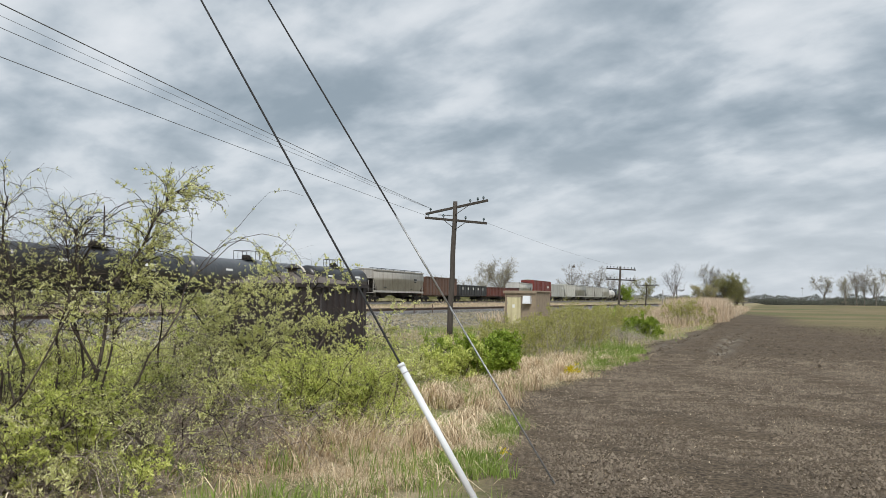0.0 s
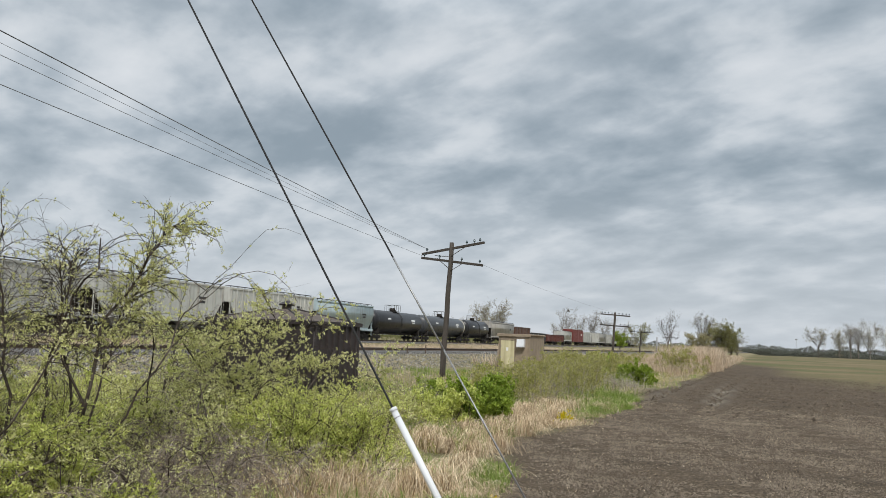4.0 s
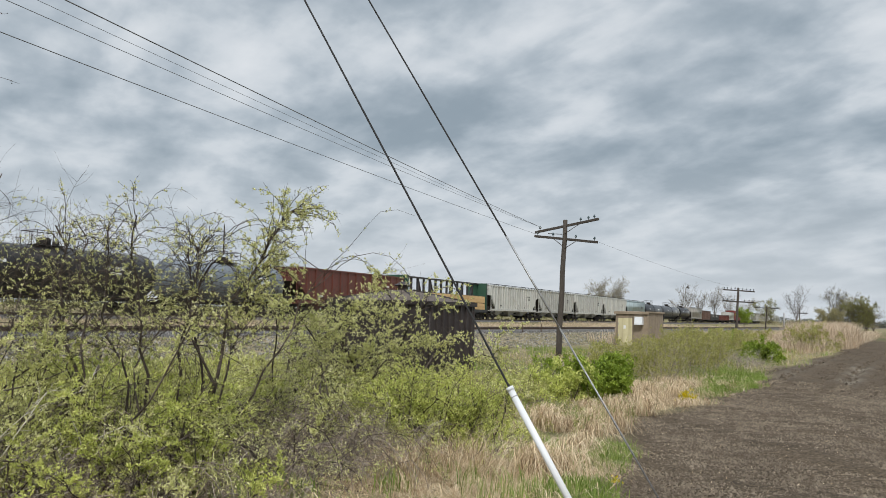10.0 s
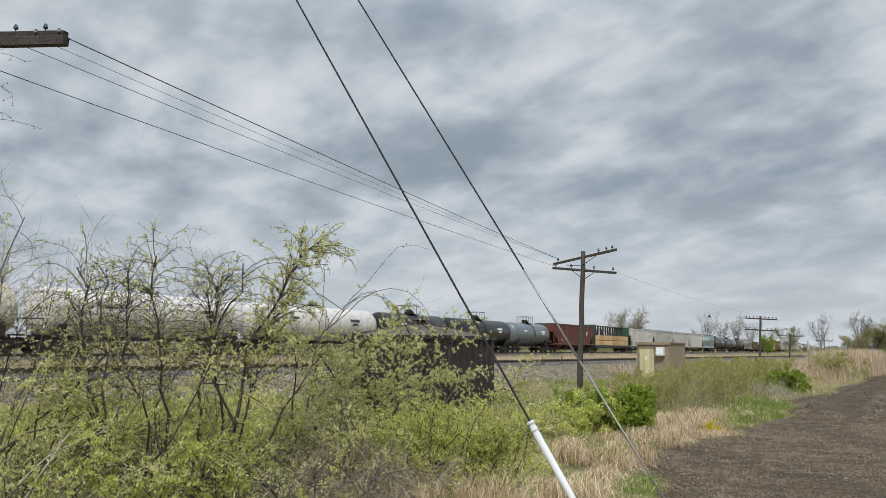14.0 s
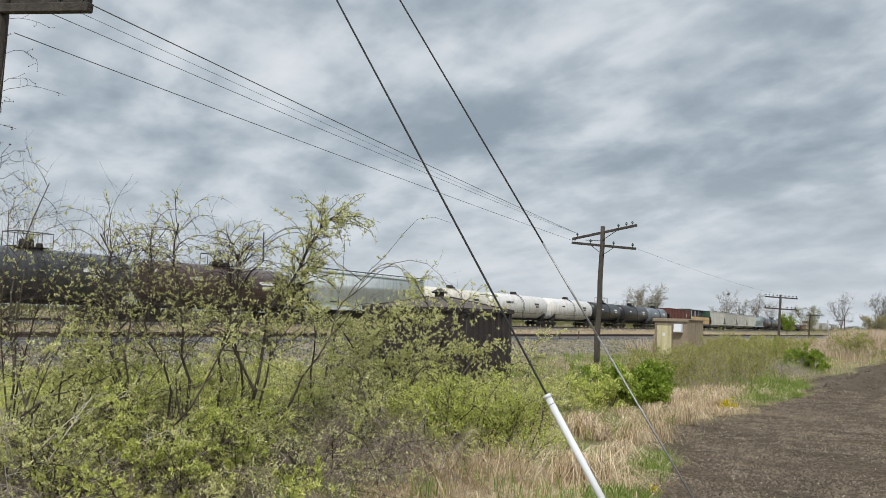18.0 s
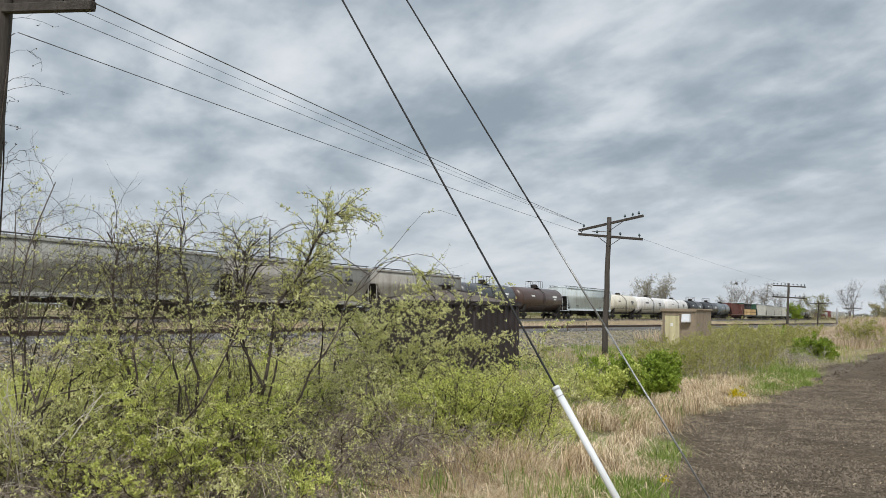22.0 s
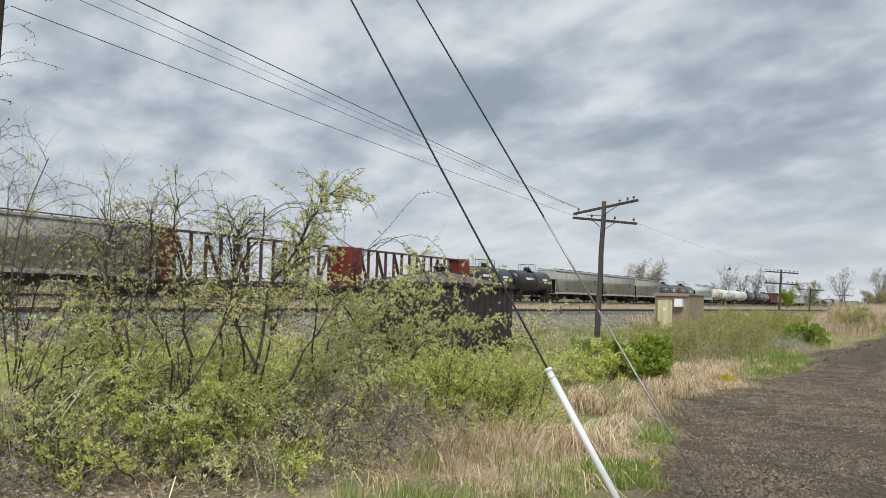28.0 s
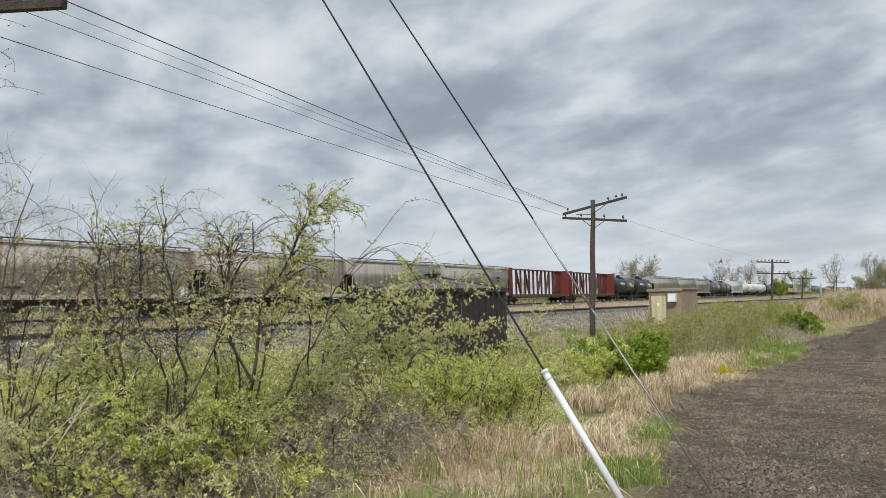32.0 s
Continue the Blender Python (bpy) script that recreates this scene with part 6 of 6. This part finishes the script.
stuff("green_grass", blade_mesh("green_grass", tufts(verge, 26, 0.07), 0.16, 0.008, 0.5, M["grass"], 0.4), "short green grass at the field edge", "grass")

def between(x, y):
    q = x * NV[0] + y * NV[1]
    return ((x < -28.2) & (q < FAR_MID - 2.2)) * np.clip(0.55 + 0.5 * waves(x, y, 0.5, 38), 0.05, 1)


stuff("dry_grass", blade_mesh("dry_grass", tufts(scatter(9000, -60, -28, 5, 170, between), 7, 0.2), 0.36, 0.03, 0.5, M["reed"], 0.5), "pale dry grass between the two tracks", "grass")
stuff("dry_grass", blade_mesh("dry_grass", tufts(scatter(9500, -20.8, -7, 50, 150, lambda x, y: (1 - soil(x, y)) * np.clip((x + 21) / 5, 0.2, 1)), 8, 0.3), 0.75, 0.03, 0.45, M["reed"], 0.4), "tall tan dead grass beyond the shrubs", "grass")
stuff("reeds", blade_mesh("reeds", tufts(scatter(700, -10.4, -6.8, 61, 82, lambda x, y: 1 - soil(x, y)), 34, 0.22), 1.6, 0.025, 0.35, M["reed"], 0.3), "dense pale tan reeds at the field edge", "reed")
stuff("grass_bank", blade_mesh("grass_bank", tufts(scatter(9000, -110, -46, 5, 240, lambda x, y: ((x * NV[0] + y * NV[1]) > FAR_MID + 3) * ((x * NV[0] + y * NV[1]) < FAR_MID + 26) * 1.0), 8, 0.4), 0.5, 0.06, 0.4, M["bank_grass"], 0.5), "olive-green grass bank beyond the far track", "grass")


def lumps(name, pts, size, mat, flat=0.7):
    """Small uneven lumps, sunk into the ground at the foot."""
    n = len(pts)
    o = np.array([(1, 0, -0.4), (0, 1, -0.4), (-1, 0, -0.4), (0, -1, -0.4), (0, 0, 1)], float)
    sz = size[:, None, None] * rng.uniform(0.55, 1.25, (n, 5, 1))
    v = o[None] * sz * np.array([1, 1, flat]) + rng.normal(0, 0.18, (n, 5, 3)) * size[:, None, None]
    a = rng.uniform(0, 6.28, n)
    c, s = np.cos(a)[:, None], np.sin(a)[:, None]
    v = np.stack([v[..., 0] * c - v[..., 1] * s, v[..., 0] * s + v[..., 1] * c, v[..., 2]], -1) + pts[:, None]
    t = np.array([(0, 1, 4), (1, 2, 4), (2, 3, 4), (3, 0, 4)])
    f = (np.arange(n)[:, None, None] * 5 + t[None]).reshape(-1, 3)
    return array_mesh(name, v.reshape(-1, 3), f, mat)


cl = scatter(270000, -6, 4.5, 3.5, 26, lambda x, y: soil(x, y) * np.clip(1.2 - y / 30, 0.1, 1) * np.clip(0.85 + 0.3 * waves(x, y, 2.5, 41), 0.6, 1) * (x < 0.8 + y * 0.14))
cl[:, 2] += 0.012
stuff("soil_clods", lumps("soil_clods", cl, np.minimum(0.005 + 0.0006 * cl[:, 1] + rng.exponential(0.0048, len(cl)), 0.04), M["clod"], 0.85), "crumbled brown soil clods of the tilled field", "soil")
cl = scatter(60000, -8, 12, 22, 60, lambda x, y: soil(x, y) * np.clip(1.15 - y / 60, 0.1, 1) * (x < 1.5 + y * 0.14))
cl[:, 2] += 0.018
stuff("soil_clods", lumps("soil_clods", cl, np.minimum(0.018 + rng.exponential(0.014, len(cl)), 0.075), M["clod_far"], 0.6), "coarse clods farther out on the tilled field", "soil")
st = scatter(3500, -6, 5, 3.5, 26, lambda x, y: soil(x, y) * 0.7)
st[:, 2] += 0.03
stuff("crop_residue", blade_mesh("crop_residue", st, 0.022, 0.005, 2.5, M["straw"], 1.6), "bits of pale straw scattered on the soil", "straw")
bs = scatter(44000, -23.9, -19.9, 4, 130, lambda x, y: np.clip(1.2 - y / 90, 0.08, 1))
bs[:, 2] = NEAR_RAIL - 0.2 - np.clip((bs[:, 0] + 23.8) / 2.0, 0, 1.9) * 0.75
bs[:, 2] = np.maximum(bs[:, 2], land(bs[:, 0], bs[:, 1])) + 0.01
stuff("ballast_stones", lumps("ballast_stones", bs, rng.uniform(0.022, 0.052, len(bs)), M["stone"]), "loose grey crushed stones on the track bank", "stone")

# yellow-flowered weeds
for (x, y, h, n, sd) in ((-4.9, 17.05, 0.3, 420, 91), (-3.12, 8.34, 0.09, 40, 92)):
    plant("yellow_weed", "yellow-flowered weed at the field edge", "weed", (x, y, float(land(x, y)) + .02), h, 8, 0.35, 5, 3, M["leaf_green"], M["flower"], n, 0.035, 0.028, 0.005, base=0.1 if h > .2 else 0.02, seed=sd, leaf_from=0.4)


# ---- trees and far growth ----
def tree(label, x, y, h, w, seed, leaves=0, leaf="leaf_far", wood="twig_far", fork=0.2, limbs=7, ll=0.2, group="far trees", twigs=3, droop=0.0, name="tree"):
    """A tree of a tapered trunk, limbs that fan out to the crown's width, two orders of boughs, fine twigs and single leaves."""
    global rng
    keep, rng = rng, np.random.default_rng(seed)
    root = thing(name, label, "tree", pose(x, y, float(land(x, y)) - .1), group=group)
    r0 = 0.013 * h
    n = limbs
    az = np.arange(n) * 2.4 + rng.uniform(-.4, .4, n)
    z0 = h * fork * rng.uniform(0.75, 1.3, n)
    out = np.sqrt(rng.uniform(0.04, 1.0, n)) * w * 0.46
    s0 = np.stack([np.zeros(n), np.zeros(n), z0], 1)
    d = np.stack([np.cos(az) * out, np.sin(az) * out, (h - z0) * 0.85], 1)
    ln = np.linalg.norm(d, axis=1) * rng.uniform(0.82, 1.0, n)
    a = grow(s0, d + np.stack([np.cos(az), np.sin(az), 0 * az], 1) * (w * 0.12), ln, 8, 0.09, 0.10 - droop)
    p, q, u = children(a, 9, 0.12, 0.45, 0.15 - droop)
    b = grow(p, q, h * 0.25 * rng.uniform(0.5, 1.2, len(p)) * (1.15 - 0.55 * u), 5, 0.16, 0.08 - droop)
    p, q, u = children(b, 6, 0.2, 0.5, 0.12 - droop)
    c = grow(p, q, h * 0.115 * rng.uniform(0.5, 1.3, len(p)), 3, 0.2, 0.05)
    p, q, u = children(c, twigs, 0.2, 0.55, 0.1)
    e = grow(p, q, h * 0.055 * rng.uniform(0.5, 1.4, len(p)), 2, 0.2, 0.0)
    trunk = np.array([[[0, 0, 0], [0.01 * h, 0, h * fork * 0.5], [0, 0, h * fork], [0, 0.008 * h, h * fork * 1.3]]])
    v, f = tubes(trunk, np.array([r0 * 1.15]), np.array([r0 * 0.7]), 8)
    part("trunk", array_mesh("trunk", v, f, M[wood], True), None, root)
    v, f, off = [], [], 0
    for pts, ra, rb, sides in ((a, r0 * 0.5, r0 * 0.14, 5), (b, r0 * 0.17, r0 * 0.07, 3), (c, r0 * 0.085, r0 * 0.05, 3), (e, r0 * 0.06, r0 * 0.04, 3)):
        k = len(pts)
        rr = rng.uniform(0.75, 1.2, k)
        vv, ff = tubes(pts, ra * rr, rb * rr, sides)
        v.append(vv)
        f.append(ff + off)
        off += len(vv)
    part("branch_work", array_mesh("branch_work", np.concatenate(v), np.concatenate(f), M[wood], True), None, root)
    if leaves:
        i = rng.integers(0, len(e), leaves)
        pos = e[i, 0] + (e[i, 1] - e[i, 0]) * rng.uniform(0.2, 1.1, leaves)[:, None] + rng.normal(0, ll * 0.4, (leaves, 3))
        part("foliage", leaf_mesh("foliage", pos, rng.normal(0, 1, pos.shape), ll, ll * 0.6, M[leaf]), None, root)
    rng = keep
    return root


tree("round-crowned tree with pale new leaves", -116.5, 309.5, 16.5, 18.0, 101, 6500, "leaf_far_tan", fork=0.10, limbs=18, ll=0.22, twigs=6)
tree("small twiggy tree beside the round-crowned one", -131.0, 320, 11.5, 8.5, 102, 1200, "leaf_far_tan", limbs=6)
for i, (px, h, w, n) in enumerate(((-98.2, 16.0, 9.5, 150), (-93.5, 13.0, 7.0, 300), (-89.0, 16.0, 7.0, 150), (-81.0, 13.5, 7.5, 200), (-74.5, 11.5, 6.0, 500), (-106, 10, 7, 300), (-139, 10.5, 9, 900), (-152, 10, 9, 900), (-168, 12, 10, 1200), (-190, 12, 10, 1200), (-220, 13, 11, 1200))):
    tree("bare-branched tree with a little spring leaf", px, 345 + (i % 3) * 6, h, w, 110 + i, n, "leaf_far_tan", fork=0.18, limbs=7)
nest = np.random.default_rng(5)
tagged(new("bird_nest", lumps("bird_nest", nest.normal(0, 0.28, (60, 3)) + np.array([-96.9, 345, 15.6]), np.full(60, 0.22), M["twig_dark"])), "dark twig nest in the top of a bare tree", "nest")
tree("small tree in fresh green leaf", -30.3, 158.0, 5.7, 4.4, 121, 2600, "leaf_far_green", fork=0.2, limbs=7, ll=0.16)
tree("low bush in bright green leaf", -41.0, 190.0, 4.6, 3.6, 122, 5000, "leaf_green", fork=0.05, limbs=7, ll=0.2)
tree("slim bare tree among dry grass", -17.8, 112.0, 6.4, 2.9, 123, 0, wood="twig_dark", fork=0.28, limbs=5, twigs=2)
tree("slim bare bush among dry grass", -14.6, 92.0, 2.4, 1.8, 127, 120, "leaf_far_tan", "twig_dark", fork=0.05, limbs=6, ll=0.1, twigs=2)
CLUMP = "clump of trees at the field's end"
for i, (x, y, h, w, n, lf, wd) in enumerate(((-23.4, 200, 9.6, 6.5, 500, "leaf_far_tan", "twig_dark"), (-20.9, 201, 8.6, 5.0, 2200, "leaf_far_tan", "twig_dark"), (-19.2, 199, 7.9, 4.6, 8500, "leaf_far_green", "twig_dark"), (-25.3, 197, 5.0, 4.6, 4200, "leaf_far_tan", "twig_far"), (-23.0, 196, 4.4, 4.0, 3600, "leaf_far_tan", "twig_far"), (-17.9, 202, 6.8, 4.0, 4200, "leaf_far_green", "twig_dark"), (-16.7, 204, 6.2, 3.0, 400, "leaf_far_tan", "twig_far"))):
    tree("leafing tree of a dense clump at the field's end" if n > 3000 else "bare tree of a dense clump at the field's end", x, y, h, w, 130 + i, n, lf, wd, fork=0.06, limbs=10, ll=0.2, group=CLUMP)
for i, (x, y, h, w, n, fk) in enumerate(((0.8, 320, 10.8, 8.6, 1500, 0.3), (7.5, 322, 11.0, 4.8, 2000, 0.12), (11.1, 324, 12.6, 3.4, 250, 0.2), (13.6, 326, 11.5, 2.6, 250, 0.2), (17.2, 326, 13.6, 8.4, 1800, 0.15), (24, 329, 13, 8, 1500, 0.2), (33, 333, 12, 8, 1200, 0.2), (41, 336, 13, 8, 1200, 0.2))):
    tree("tall spring tree with a fan of pale branches", x, y, h, w, 150 + i, n, "leaf_far_tan", "twig_far" if i else "twig_dark", fork=fk, limbs=9, group="trees on the far side of the field")
tagged(new("marker_post", Build().tube([(-25.8, 150, 0), (-25.8, 150, 3.4)], 0.14, 8).mesh("marker_post", M["steel"])), "tall pale post standing in the dry grass", "post", "posts by the track")
mast = thing("radio_mast", "slender grey lattice mast on the skyline", "mast", pose(-11.8, 600, -1))
for k in range(3):
    part("mast_leg", Build().tube([(0.45 * math.cos(2.1 * k), 0.45 * math.sin(2.1 * k), 0), (0.2 * math.cos(2.1 * k), 0.2 * math.sin(2.1 * k), 11.5)], 0.07, 4), M["steel"], mast)
part("mast_head", Build().box(0, 0, 11.0, 1.6, 0.3, 0.5), M["steel"], mast)


def hedge(label, x0, x1, y, h, n, seed, leaf="leaf_hedge"):
    global rng
    keep, rng = rng, np.random.default_rng(seed)
    x = rng.uniform(x0, x1, n)
    top = h * (0.55 + 0.45 * np.abs(waves(x, x * 0, 0.16, seed, 3)))
    z = rng.uniform(0, 1, n) ** 1.2 * top
    p = np.stack([x, y + rng.normal(0, 2.5, n), z], 1)
    o = stuff("far_woods", leaf_mesh("far_woods", p, rng.normal(0, 1, (n, 3)), 0.4 if y < 500 else 1.1, 0.3 if y < 500 else 0.8, M[leaf]), label, "woods")
    rng = keep
    return o


hedge("low dark hedgerow at the far field edge", -26, -6, 345, 3.2, 15000, 201)
hedge("low dark hedgerow at the far field edge", -6, 80, 352, 2.2, 26000, 204)
hedge("distant grey-green woods along the skyline", -420, 260, 900, 8, 40000, 202)
hedge("distant scrub beyond the railway", -260, -34, 420, 4.0, 16000, 203, "leaf_far_tan")


motions()
